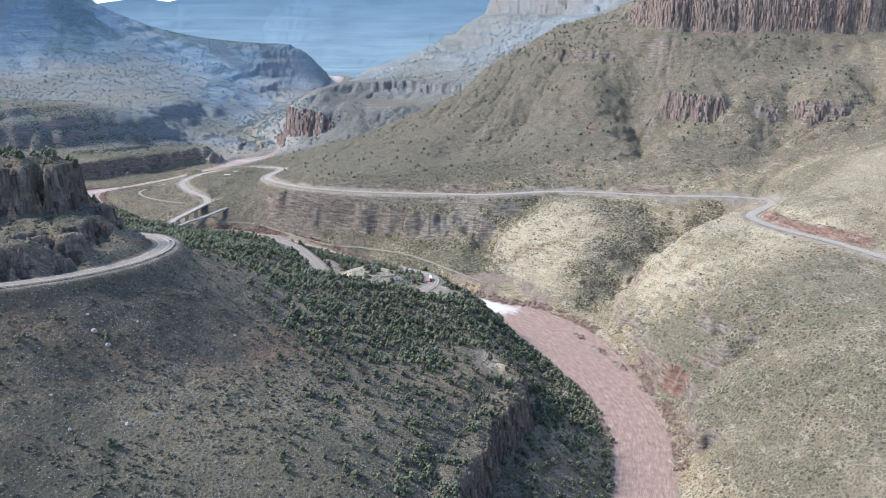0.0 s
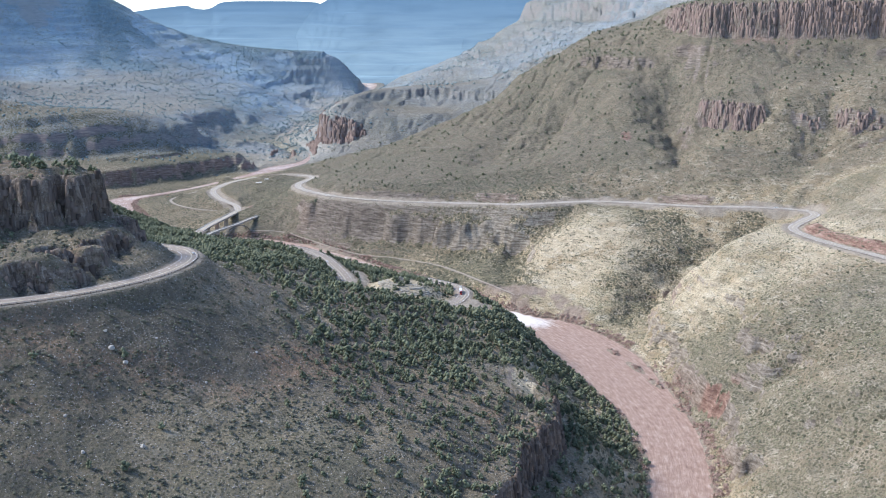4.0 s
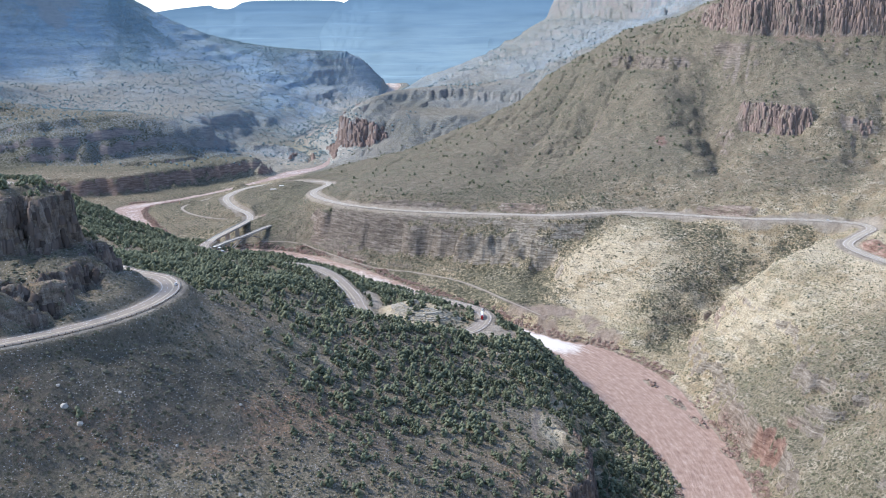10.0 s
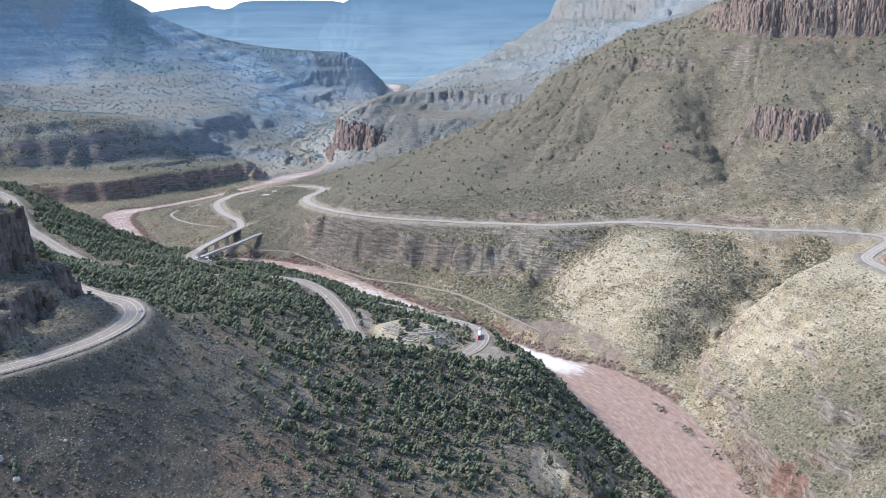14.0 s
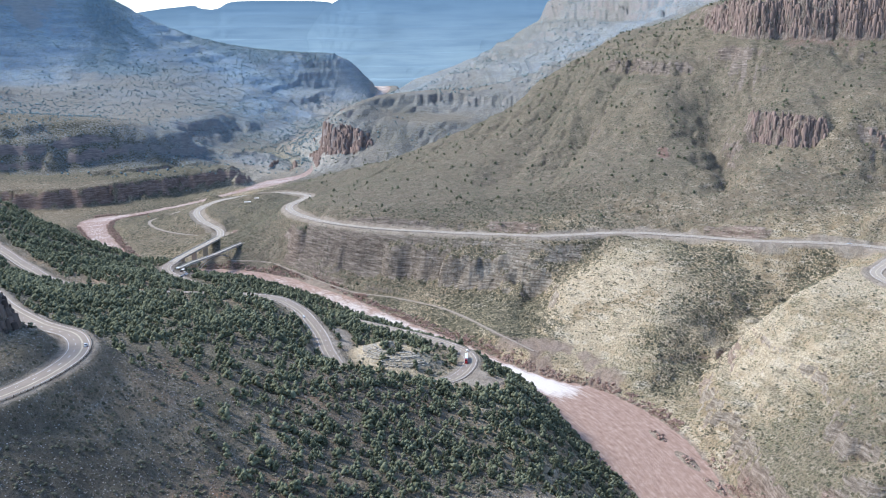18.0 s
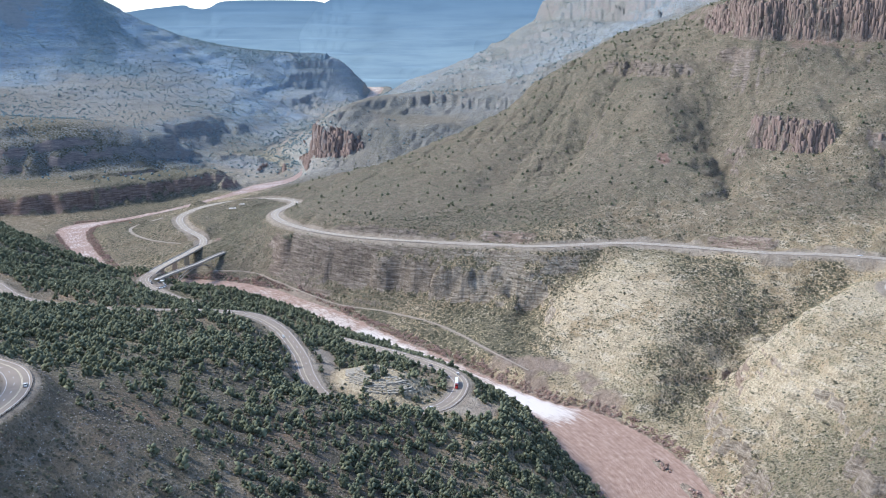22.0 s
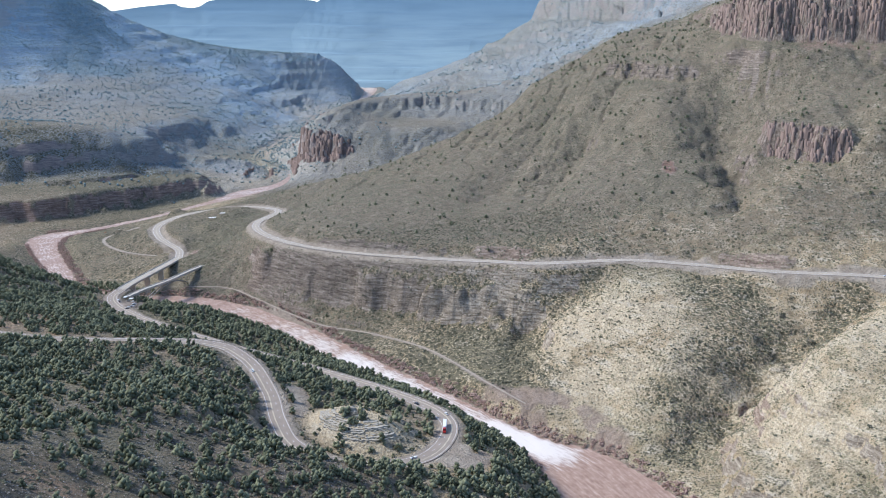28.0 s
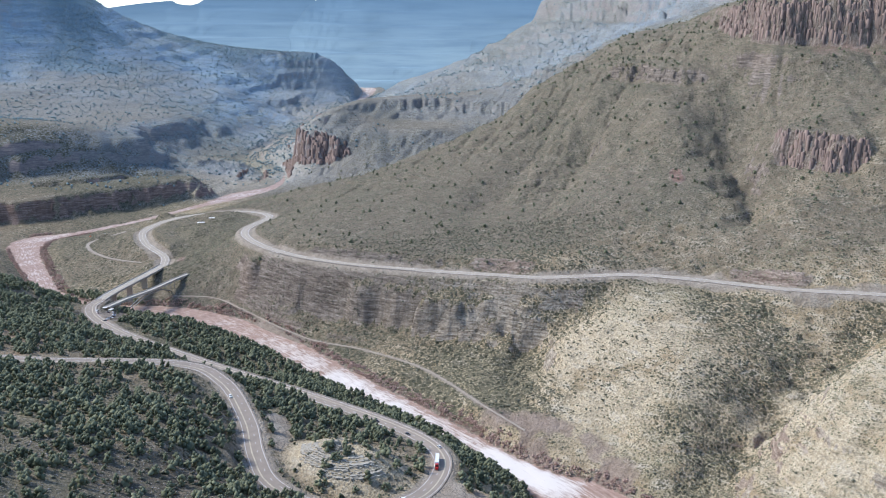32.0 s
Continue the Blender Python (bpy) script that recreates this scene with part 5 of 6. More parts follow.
stuff("dark_scrub", "dark creosote bushes on the right-hand slopes", bushes,
      strewn(6000, 120, 560, 520, 1420, lambda x, y, s: (~left_only(x - 25, y)) * (0.3 + 0.5 * smooth(0.05, 0.4, fbm(x, y, 60, 3, 140)))), 1.0, 2.6, 1.4, MAT_CREOSOTE, 5, "shrubs")
stuff("left_scrub", "low grey scrub between the stones of the shaded slope", bushes,
      strewn(22000, -330, 180, 380, 1060, lambda x, y, s: left_only(x, y) * (0.12 + 0.8 * smooth(-0.15, 0.3, fbm(x, y, 34, 3, 150)))), 0.8, 2.4, 1.6, MAT_CREOSOTE, 6, "shrubs")
stuff("cliff_scrub", "grey-green scrub on the ledges under the road", bushes,
      strewn(9000, -250, 260, 1110, 1500, lambda x, y, s: bare(x, y) * (~left_only(x - 25, y)) * (0.3 + 0.6 * smooth(-0.25, 0.3, fbm(x, y, 40, 3, 160)))), 0.8, 2.2, 1.4, MAT_CREOSOTE, 7, "shrubs")
stuff("hill_scrub", "fine pale scrub over the hill above the road", tiny_bushes,
      strewn(8000, -300, 800, 1330, 2150, lambda x, y, s: 0.2 + 0.7 * smooth(-0.3, 0.3, fbm(x, y, 60, 3, 170))), 0.9, 2.0, 1.5, MAT_SAGE, 8, "shrubs")
stuff("flood_scrub", "grey scrub on the flats by the river bend", tiny_bushes,
      strewn(6000, -700, -200, 1540, 2300, lambda x, y, s: 0.3 + 0.6 * smooth(-0.25, 0.3, fbm(x, y, 50, 3, 180))), 1.0, 2.4, 1.4, MAT_SAGE, 9, "shrubs")


stuff("sunny_tufts", "small grey-green tufts of grass and brush on the sunny slope", tufts,
      strewn(52000, 190, 620, 480, 1340, lambda x, y, s: (~left_only(x - 25, y)) * (0.25 + 0.7 * smooth(-0.3, 0.3, fbm(x, y, 26, 3, 230))) * smooth(1.9, 1.1, s)), 0.5, 1.3, 1.5, MAT_SAGE, 17, "grass")
stuff("hill_tufts", "small brown tufts of grass and brush over the big hill", tufts,
      strewn(60000, -300, 800, 1330, 2250, lambda x, y, s: (0.2 + 0.7 * smooth(-0.3, 0.3, fbm(x, y, 34, 3, 231))) * smooth(1.9, 1.1, s)), 0.8, 2.1, 1.5, MAT_CREOSOTE, 18, "grass")


def shade_side(x, y):
    """Slopes that fall away to the right, where thicker scrub paints their shade."""
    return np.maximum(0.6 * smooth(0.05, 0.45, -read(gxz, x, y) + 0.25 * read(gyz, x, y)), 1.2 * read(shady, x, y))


# bushes added where shade falls, to darken the gully sides
stuff("shade_scrub", "thick dark scrub on the cooler sides of the gullies", bushes,
      strewn(30000, 100, 600, 640, 1340, lambda x, y, s: (~left_only(x - 30, y)) * shade_side(x, y) * smooth(-0.4, 0.1, fbm(x, y, 40, 3, 220))), 1.0, 2.4, 1.4, MAT_CREOSOTE, 13, "shrubs")
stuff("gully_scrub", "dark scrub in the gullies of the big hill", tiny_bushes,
      strewn(16000, -250, 800, 1400, 2100, lambda x, y, s: 0.3 * shade_side(x, y) * smooth(-0.4, 0.1, fbm(x, y, 60, 3, 221))), 1.2, 2.6, 1.4, MAT_HAZY, 14, "shrubs")
stuff("cliff_foot_scrub", "dense grey-green scrub on the talus below the cliffs", tiny_bushes,
      strewn(14000, -300, 240, 1130, 1520, lambda x, y, s: bare(x, y) * (~left_only(x - 28, y)) * (0.35 + 0.6 * smooth(-0.2, 0.2, fbm(x, y, 50, 3, 222)))), 1.0, 2.4, 1.4, MAT_CREOSOTE, 15, "shrubs")


def banks(x, y, s):
    e = read(np.minimum(river_edge, 99), x, y)
    wide = np.where(left_only(x, y), 8, 15)
    return smooth(wide, wide * 0.7, e) * np.where(y < 1040, smooth(-0.2, 0.15, fbm(x, y, 40, 3, 190)), smooth(-0.75, -0.3, fbm(x, y, 45, 3, 190)))


stuff("tamarisk", "reddish brown leafless shrubs along the river banks", twiggy, strewn(120000, -640, 290, 560, 1900, banks, True), 2.6, 5.0, 1.35, MAT_TAMARISK, 10, "shrubs")
bars = [np.concatenate([rng.normal(bx, w * 0.45, 16) for bx, w in ((226, 7), (236, 6), (212, 6), (244, 5))]), np.concatenate([rng.normal(by, w * 0.4, 16) for by, w in ((905, 24), (862, 20), (952, 16), (800, 14))])]
bars[0] = bars[0] - (bars[1] - np.repeat([905, 862, 952, 800], 16)) * 0.25
keep_bar = height(bars[0], bars[1]) > water_level(bars[1])
stuff("bar_shrubs", "reddish shrubs standing on gravel bars in the river", bushes, (bars[0][keep_bar], bars[1][keep_bar], None), 2.0, 3.6, 1.4, MAT_TAMARISK, 16, "shrubs")
stuff("scree_stones", "pale grey stones and boulders lying on the scree", boulders,
      strewn(38000, -330, 120, 380, 900, lambda x, y, s: left_only(x, y) * (0.2 + 0.7 * smooth(-0.1, 0.3, fbm(x, y, 45, 3, 200)))), 0.35, 1.5, 1.1, MAT_STONE, 11, "stones")
stuff("slope_stones", "pale stones lying on the sunny slope", boulders,
      strewn(6000, 200, 520, 560, 1250, lambda x, y, s: (~left_only(x - 25, y)) * 0.7 * smooth(0.0, 0.4, fbm(x, y, 45, 3, 210))), 0.5, 1.5, 1.2, MAT_STONE, 12, "stones")


def block_template(seed, sides, top, tilt):
    """An upright block of broken rock: an uneven prism with a sloping top, flat-sided."""
    r = np.random.default_rng(seed)
    ang = np.sort(np.arange(sides) * 6.283 / sides + r.uniform(-0.35, 0.35, sides))
    rad = r.uniform(0.36, 0.62, sides)
    low = np.column_stack([np.cos(ang) * rad * 1.12, np.sin(ang) * rad * 1.12, np.full(sides, -0.6)])
    high = np.column_stack([np.cos(ang) * rad * top, np.sin(ang) * rad * top, 0.9 + tilt * np.cos(ang + r.uniform(0, 6)) + r.uniform(-0.08, 0.08, sides)])
    peak = np.array([[r.uniform(-0.1, 0.1), r.uniform(-0.1, 0.1), 1.0]])
    faces = []
    for k in range(sides):
        q = (k + 1) % sides
        faces += [(k, q, sides + q), (k, sides + q, sides + k), (sides + k, sides + q, 2 * sides)]
    return np.vstack([low, high, peak]), np.array(faces)


columns_of_rock = [block_template(500 + k, 5 + k % 2, 0.8, 0.12) for k in range(8)]
MAT_LAVA = leaves("lava_columns", (0.06, 0.045, 0.037), (0.20, 0.152, 0.125))
MAT_BROWN_ROCK = leaves("brown_rock_blocks", (0.10, 0.083, 0.068), (0.26, 0.215, 0.175))
MAT_RIM = leaves("red_lava_columns", (0.14, 0.105, 0.09), (0.29, 0.21, 0.175))


def crags(name, label, templates, n, x0, x1, y0, y1, where, wide, tall, sunk, mat, seed):
    """Broken blocks standing out of the steep faces of a cliff."""
    x, y, s = strewn(n, x0, x1, y0, y1, where, True)
    w, h = rng.uniform(*wide, len(x)), rng.uniform(*tall, len(x))
    ob = scatter_mesh(name, templates, x, y, height(x, y) - sunk * h, w, h, mat, seed)
    return tagged(ob, label, "rock", kind="stuff")


def around(x, y, cx0, cy0, r):
    return smooth(r, r * 0.75, np.hypot(x - cx0, y - cy0))


crags("headland_columns", "dark broken lava columns on the headland above the bend", columns_of_rock, 9000, -480, -205, 500, 800,
      lambda x, y, s: smooth(1.4, 2.2, s) * (read(gap_upper, x, y) > 13), (2.2, 5.0), (2.0, 6.0), 0.55, MAT_LAVA, 31)
crags("shelf_columns", "dark red-brown lava columns under the edge of the shelf", columns_of_rock, 12000, 0, 140, 400, 760,
      lambda x, y, s: smooth(1.2, 1.9, s), (1.6, 3.6), (2.5, 7.0), 0.5, MAT_LAVA, 32)
crags("rim_columns", "weathered reddish lava columns along the rim of the big hill", columns_of_rock, 24000, 480, 900, 1400, 1950,
      lambda x, y, s: smooth(1.3, 2.0, s) * np.maximum(smooth(338, 350, read(Z, x, y)), np.maximum(around(x, y, 525, 1520, 80), 0.5 * around(x, y, 690, 1430, 90))), (3.0, 6.5), (6.0, 14.0), 0.55, MAT_RIM, 33)
crags("hill_blocks", "grey-brown rock ledges broken out of the hillside", columns_of_rock, 16000, -60, 460, 1400, 2300,
      lambda x, y, s: smooth(1.15, 1.7, s), (2.5, 6.0), (1.5, 5.0), 0.5, MAT_BROWN_ROCK, 34)
crags("nose_columns", "red rock columns on the nose across the valley", columns_of_rock, 6000, -420, -60, 2400, 2800,
      lambda x, y, s: smooth(1.0, 1.6, s), (6.0, 12.0), (8.0, 20.0), 0.6, MAT_RIM, 37)


def boulder(x, y, size, seed):
    """A weathered angular block, half sunk in the scree."""
    r = random.Random(seed)
    bm = bmesh.new()
    bmesh.ops.create_icosphere(bm, subdivisions=2, radius=0.5)
    cuts = [(Vector((r.uniform(-1, 1), r.uniform(-1, 1), r.uniform(-0.4, 1))).normalized(), r.uniform(0.3, 0.42)) for _ in range(7)]
    for v in bm.verts:
        for way, far in cuts:
            over = v.co.dot(way) - far
            if over > 0:
                v.co -= way * over
        v.co += Vector((r.uniform(-1, 1), r.uniform(-1, 1), r.uniform(-1, 1))) * 0.015
        v.co = Vector((v.co.x * size, v.co.y * size * r.uniform(0.95, 1.05), v.co.z * size * 0.8))
    me = bpy.data.meshes.new("boulder")
    bm.to_mesh(me)
    bm.free()
    me.materials.append(MAT_PALE_STONE)
    ob = new("boulder", me)
    ob.matrix_world = pose(x, y, float(height(x, y)) + size * 0.18, 0, 0, r.uniform(0, 360))
    tagged(ob, "pale angular boulder lying on the dark scree", "boulder", "boulders on the scree")


for k, (x, y, size) in enumerate([(-184, 530, 4.2), (-175, 525, 3.6), (-190, 538, 2.4), (-164, 552, 2.2), (-168, 508, 2.4), (-150, 470, 3.0), (-175, 452, 2.6), (-190, 470, 2.2), (-132, 540, 2.0), (-110, 590, 2.2), (-95, 520, 1.9)]):
    boulder(x, y, size, 900 + k)

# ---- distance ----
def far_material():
    """Far table land with haze painted in and glowing: blue, paler toward the foot."""
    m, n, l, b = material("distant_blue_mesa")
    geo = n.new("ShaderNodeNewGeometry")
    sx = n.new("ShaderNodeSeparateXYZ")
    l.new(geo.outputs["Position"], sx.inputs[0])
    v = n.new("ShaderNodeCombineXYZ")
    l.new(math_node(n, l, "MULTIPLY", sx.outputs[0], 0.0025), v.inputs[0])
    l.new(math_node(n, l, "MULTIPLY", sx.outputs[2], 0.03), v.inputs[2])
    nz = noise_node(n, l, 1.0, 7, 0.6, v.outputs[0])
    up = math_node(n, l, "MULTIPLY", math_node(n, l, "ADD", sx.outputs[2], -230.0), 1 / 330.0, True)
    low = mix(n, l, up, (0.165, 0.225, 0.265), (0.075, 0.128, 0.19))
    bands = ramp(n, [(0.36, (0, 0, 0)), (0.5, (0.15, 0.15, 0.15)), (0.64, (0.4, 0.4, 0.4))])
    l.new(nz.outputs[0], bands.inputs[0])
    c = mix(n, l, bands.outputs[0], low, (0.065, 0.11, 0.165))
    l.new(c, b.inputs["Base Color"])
    # the haze blue also glows, though the land gives no light
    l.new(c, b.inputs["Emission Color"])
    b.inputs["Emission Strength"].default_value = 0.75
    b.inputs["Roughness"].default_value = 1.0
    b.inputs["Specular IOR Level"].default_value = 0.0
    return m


MAT_FAR = far_material()


def mesa(name, label, skyline, y, foot, run, seed):
    """A far table mountain: a broken cliff under the skyline, then ribbed slopes with ragged benches."""
    top = spread([(x, 0.0, z) for x, z in skyline], 12)
    n = 30
    u = np.linspace(0, 1, n)[None, :]
    x = top[:, :1]
    wob = fbm(x + 0 * u, 300 * u + seed * 900, 260, 4, seed)
    drop = u
    h = 1 - np.clip(drop, 0, 1) ** 0.8
    h[:, 0] = 1.0
    zz = foot + (top[:, 2:3] - foot) * h
    rung = (zz + 12 * fbm(x + 0 * u, 0 * x + 500 * u, 400, 2, seed + 5)) / 62
    part_up = rung - np.floor(rung)
    zz = np.where(u < 0.02, zz, zz + 62 * (0.8 * smooth(0.4, 0.6, part_up) + 0.2 * part_up - part_up))
    yy = y - run * u - run * 0.1 * wob * np.minimum(1, 6 * u) 
    verts = np.stack([x + 0 * u, yy, zz], -1).reshape(-1, 3)
    idx = np.arange(len(top) * n).reshape(len(top), n)
    quads = np.stack([idx[:-1, :-1], idx[:-1, 1:], idx[1:, 1:], idx[1:, :-1]], -1).reshape(-1, 4)
    me = bpy.data.meshes.new(name)
    me.from_pydata(verts.tolist(), [], quads.tolist())
    me.polygons.foreach_set("use_smooth", np.ones(len(quads), bool))
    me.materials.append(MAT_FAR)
    return tagged(new(name, me), label, "mountain", kind="structure")


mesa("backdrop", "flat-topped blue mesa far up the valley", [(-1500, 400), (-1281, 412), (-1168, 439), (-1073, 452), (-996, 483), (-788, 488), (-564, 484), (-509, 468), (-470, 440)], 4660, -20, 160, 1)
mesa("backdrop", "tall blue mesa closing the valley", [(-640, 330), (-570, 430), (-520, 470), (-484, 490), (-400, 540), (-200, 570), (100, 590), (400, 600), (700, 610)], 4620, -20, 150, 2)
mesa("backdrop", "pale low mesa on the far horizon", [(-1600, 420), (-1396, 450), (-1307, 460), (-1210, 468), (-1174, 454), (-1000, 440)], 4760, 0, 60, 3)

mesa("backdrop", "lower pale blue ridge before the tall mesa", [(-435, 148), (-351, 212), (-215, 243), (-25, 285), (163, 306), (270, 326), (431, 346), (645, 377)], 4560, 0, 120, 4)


# ---- bedded outcrop inside the loop ----
MAT_LIMESTONE = simple("bedded_limestone", (0.40, 0.36, 0.295), 0.95, vary=0.3, scale=0.35, bump=0.6)


def outcrop():
    """Ledges of bedded rock stepping up the knoll, each slab broken and ragged."""
    rock = tagged(new("rock_outcrop"), "pale bedded limestone outcrop with stepped ledges inside the loop", "rock")
    r = random.Random(5)
    n = 34
    for k in range(12):
        for a0, a1, base in ((150, 186, 77.4), (188, 224, 75.6), (226, 264, 73.4), (266, 316, 72.4)):
            level = base + 0.75 * k
            verts, faces = [], []
            dip = r.uniform(-0.25, 0.25)
            lean_in = r.uniform(-0.02, 0.03)
            for q in range(n + 1):
                a = math.radians(a0 + (a1 - a0) * q / n)
                rad = 1.0
                while rad > 0.15:
                    y = 958 + 36 * rad * math.sin(a)
                    x = -18 - (y - 958) * 0.3 + 40 * rad * math.cos(a)
                    if float(height(x, y)) > level - 0.3:
                        break
                    rad -= 0.015
                rad += 0.012 + lean_in + 0.012 * math.sin(q * 0.7 + 2 * k) + r.uniform(-0.008, 0.008)
                for off, up in ((0.0, -0.8), (0.0, 0.16), (-0.06, 0.24), (-0.06, -0.8)):
                    yy = 958 + 36 * (rad + off) * math.sin(a)
                    xx = -18 - (yy - 958) * 0.3 + 40 * (rad + off) * math.cos(a)
                    verts.append((xx, yy, level + up + dip * (q / n - 0.5) * 2 + r.uniform(-0.09, 0.09)))
            for q in range(n):
                for s in range(4):
                    faces.append((q * 4 + s, q * 4 + (s + 1) % 4, (q + 1) * 4 + (s + 1) % 4, (q + 1) * 4 + s))
            faces += [(3, 2, 1, 0), (n * 4, n * 4 + 1, n * 4 + 2, n * 4 + 3)]
            me = bpy.data.meshes.new("ledge")
            me.from_pydata(verts, [], faces)
            me.materials.append(MAT_LIMESTONE)
            new("ledge", me).parent = rock


# ---- bridges ----
def box(bm, x0, x1, y0, y1, z0, z1, m=None):
    got = bmesh.ops.create_cube(bm, size=1.0)
    t = Matrix.Translation(((x0 + x1) / 2, (y0 + y1) / 2, (z0 + z1) / 2)) @ Matrix.Diagonal((x1 - x0, y1 - y0, z1 - z0, 1))
    bmesh.ops.transform(bm, matrix=(m or Matrix()) @ t, verts=got["verts"])


def part(name, bm, mat, parent, label=""):
    me = bpy.data.meshes.new(name)
    bm.to_mesh(me)
    bm.free()
    me.materials.append(mat)
    ob = new(name, me)
    ob.parent = parent
    if label:
        ob["label"] = label
    return ob


def box_part(name, mat, parent, x0, x1, y0, y1, z0, z1, bevel=0.0, label=""):
    bm = bmesh.new()
    box(bm, x0, x1, y0, y1, z0, z1)
    if bevel:
        bmesh.ops.bevel(bm, geom=bm.edges[:], offset=bevel, segments=1, affect="EDGES")
    return part(name, bm, mat, parent, label)


def sweep_part(name, line, section, mat, parent, label=""):
    """A solid of the given section (offset, height) drawn along a line."""
    p = np.asarray(line, float)
    d = np.gradient(p[:, :2], axis=0)
    d /= np.linalg.norm(d, axis=1)[:, None]
    verts, faces, n = [], [], len(section)
    for q, t in zip(p, d):
        for o, h in section:
            verts.append((q[0] + t[1] * o, q[1] - t[0] * o, q[2] + h))
    for k in range(len(p) - 1):
        for s in range(n):
            faces.append((k * n + s, k * n + (s + 1) % n, (k + 1) * n + (s + 1) % n, (k + 1) * n + s))
    faces += [tuple(range(n))[::-1], tuple(range((len(p) - 1) * n, len(p) * n))]
    me = bpy.data.meshes.new(name)
    me.from_pydata(verts, [], faces)
    me.materials.append(mat)
    ob = new(name, me)
    ob.parent = parent
    if label:
        ob["label"] = label
    return ob


def build_bridge(line, half, deck_mat, label, arch, posts):
    bridge = tagged(new("bridge"), label, "bridge")
    sweep_part("deck", line, [(-half, -1.6), (half, -1.6), (half, 0.05), (-half, 0.05)], deck_mat, bridge)
    for side in (-half, half - 0.35):
        sweep_part("parapet", line, [(side, 0.05), (side + 0.35, 0.05), (side + 0.35, 1.0), (side, 1.0)], MAT_CONCRETE, bridge)
    s = arc_length(line)
    for f in posts:
        k = int(np.argmin(np.abs(s - f * s[-1])))
        x, y, z = line[k]
        lowest = float(height(x, y)) - 2
        bm = bmesh.new()
        box(bm, x - half * 0.55, x + half * 0.55, y - 1.1, y + 1.1, lowest, z - 1.6)
        box(bm, x - half * 0.85, x + half * 0.85, y - 1.3, y + 1.3, z - 3.0, z - 1.55)
        part("pier", bm, MAT_CONCRETE, bridge)
    if arch:
        n = len(line)
        mid = line[n // 5: n * 4 // 5]
        u = np.linspace(-1, 1, len(mid))
        for side in (-half * 0.7, half * 0.7):
            rib = mid.copy()
            rib[:, 2] = mid[:, 2] - 3.2 - 17 * u ** 2
            sweep_part("arch_rib", rib, [(side - 0.4, -0.6), (side + 0.4, -0.6), (side + 0.4, 0.6), (side - 0.4, 0.6)], MAT_STEEL, bridge)
            for k in range(2, len(mid), 5):
                x, y, z = mid[k]
                dx = side
                bm = bmesh.new()
                box(bm, x + dx - 0.25, x + dx + 0.25, y - 0.25, y + 0.25, rib[k, 2], z - 1.5)
                part("spandrel_post", bm, MAT_STEEL, bridge)
    return bridge


NEW_DECK = spread([(-363, 1446, 29), (-361, 1475, 29), (-353, 1520, 29), (-344, 1570, 28.6), (-337, 1618, 28)], 4)
OLD_DECK = spread([(-346, 1424, 28), (-336, 1455, 28), (-318, 1495, 28), (-303, 1545, 27.5), (-291, 1580, 27)], 4)
bridge_new = build_bridge(NEW_DECK, 6.5, MAT_PALE_ROAD, "long concrete highway bridge over the muddy river", False, (0.2, 0.42, 0.64, 0.86))
ribbon("edge_line", NEW_DECK, -5.2, -4.85, 0.1, MAT_WHITE, bridge_new)
ribbon("edge_line", NEW_DECK, 4.85, 5.2, 0.1, MAT_WHITE, bridge_new)
ribbon("centre_line", NEW_DECK, -0.3, 0.3, 0.1, MAT_YELLOW, bridge_new)
bridge_old = build_bridge(OLD_DECK, 3.6, MAT_CONCRETE, "narrow old bridge with pale deck and steel arch", True, (0.12, 0.88))


outcrop()


# ---- guard rails ----
def guard_rail(line, offset, label):
    """A steel rail on wooden posts along one side of a road."""
    rail = tagged(new("guard_rail"), label, "guard rail")
    sweep_part("rail", line, [(offset - 0.06, 0.45), (offset + 0.06, 0.45), (offset + 0.1, 0.6), (offset + 0.06, 0.78), (offset - 0.06, 0.78)], MAT_STEEL, rail)
    fine = spread(line[::3], 0.5)
    s = arc_length(fine)
    d = np.gradient(fine[:, :2], axis=0)
    d /= np.linalg.norm(d, axis=1)[:, None]
    bm = bmesh.new()
    box(bm, -0.14, 0.14, -0.14, 0.14, -0.8, 0.85)
    bmesh.ops.bevel(bm, geom=bm.edges[:], offset=0.03, segments=1, affect="EDGES")
    me = bpy.data.meshes.new("post")
    bm.to_mesh(me)
    bm.free()
    me.materials.append(MAT_WOOD)
    for v in np.arange(1, s[-1], 4.0):
        k = int(np.searchsorted(s, v))
        k = min(k, len(fine) - 1)
        o = offset + 0.2
        post = new("post", me)
        post.location = (fine[k, 0] + d[k, 1] * o, fine[k, 1] - d[k, 0] * o, fine[k, 2])
        post.parent = rail
    return rail


def stretch(line, x0, y0, x1, y1):
    """The piece of a line between the samples nearest to two places."""
    a = int(np.argmin(np.hypot(line[:, 0] - x0, line[:, 1] - y0)))
    b = int(np.argmin(np.hypot(line[:, 0] - x1, line[:, 1] - y1)))
    return line[min(a, b):max(a, b) + 1]


guard_rail(stretch(ROADS[0], -300, 490, -275, 806), 6.6, "steel guard rail on wooden posts round the high bend")
guard_rail(stretch(ROADS[0], -512, 1240, -281, 1072), 6.6, "steel guard rail on posts beside the wooded road")
guard_rail(stretch(ROADS[0], -168, 1085, -95, 1005), -6.6, "steel guard rail on posts above the loop")
guard_rail(stretch(ROADS[0], 49, 962, -193, 1226), 6.6, "steel guard rail on posts along the river side")
guard_rail(stretch(ROADS[1], -150, 1505, 21, 1392), 6.0, "steel guard rail on posts above the cliff")


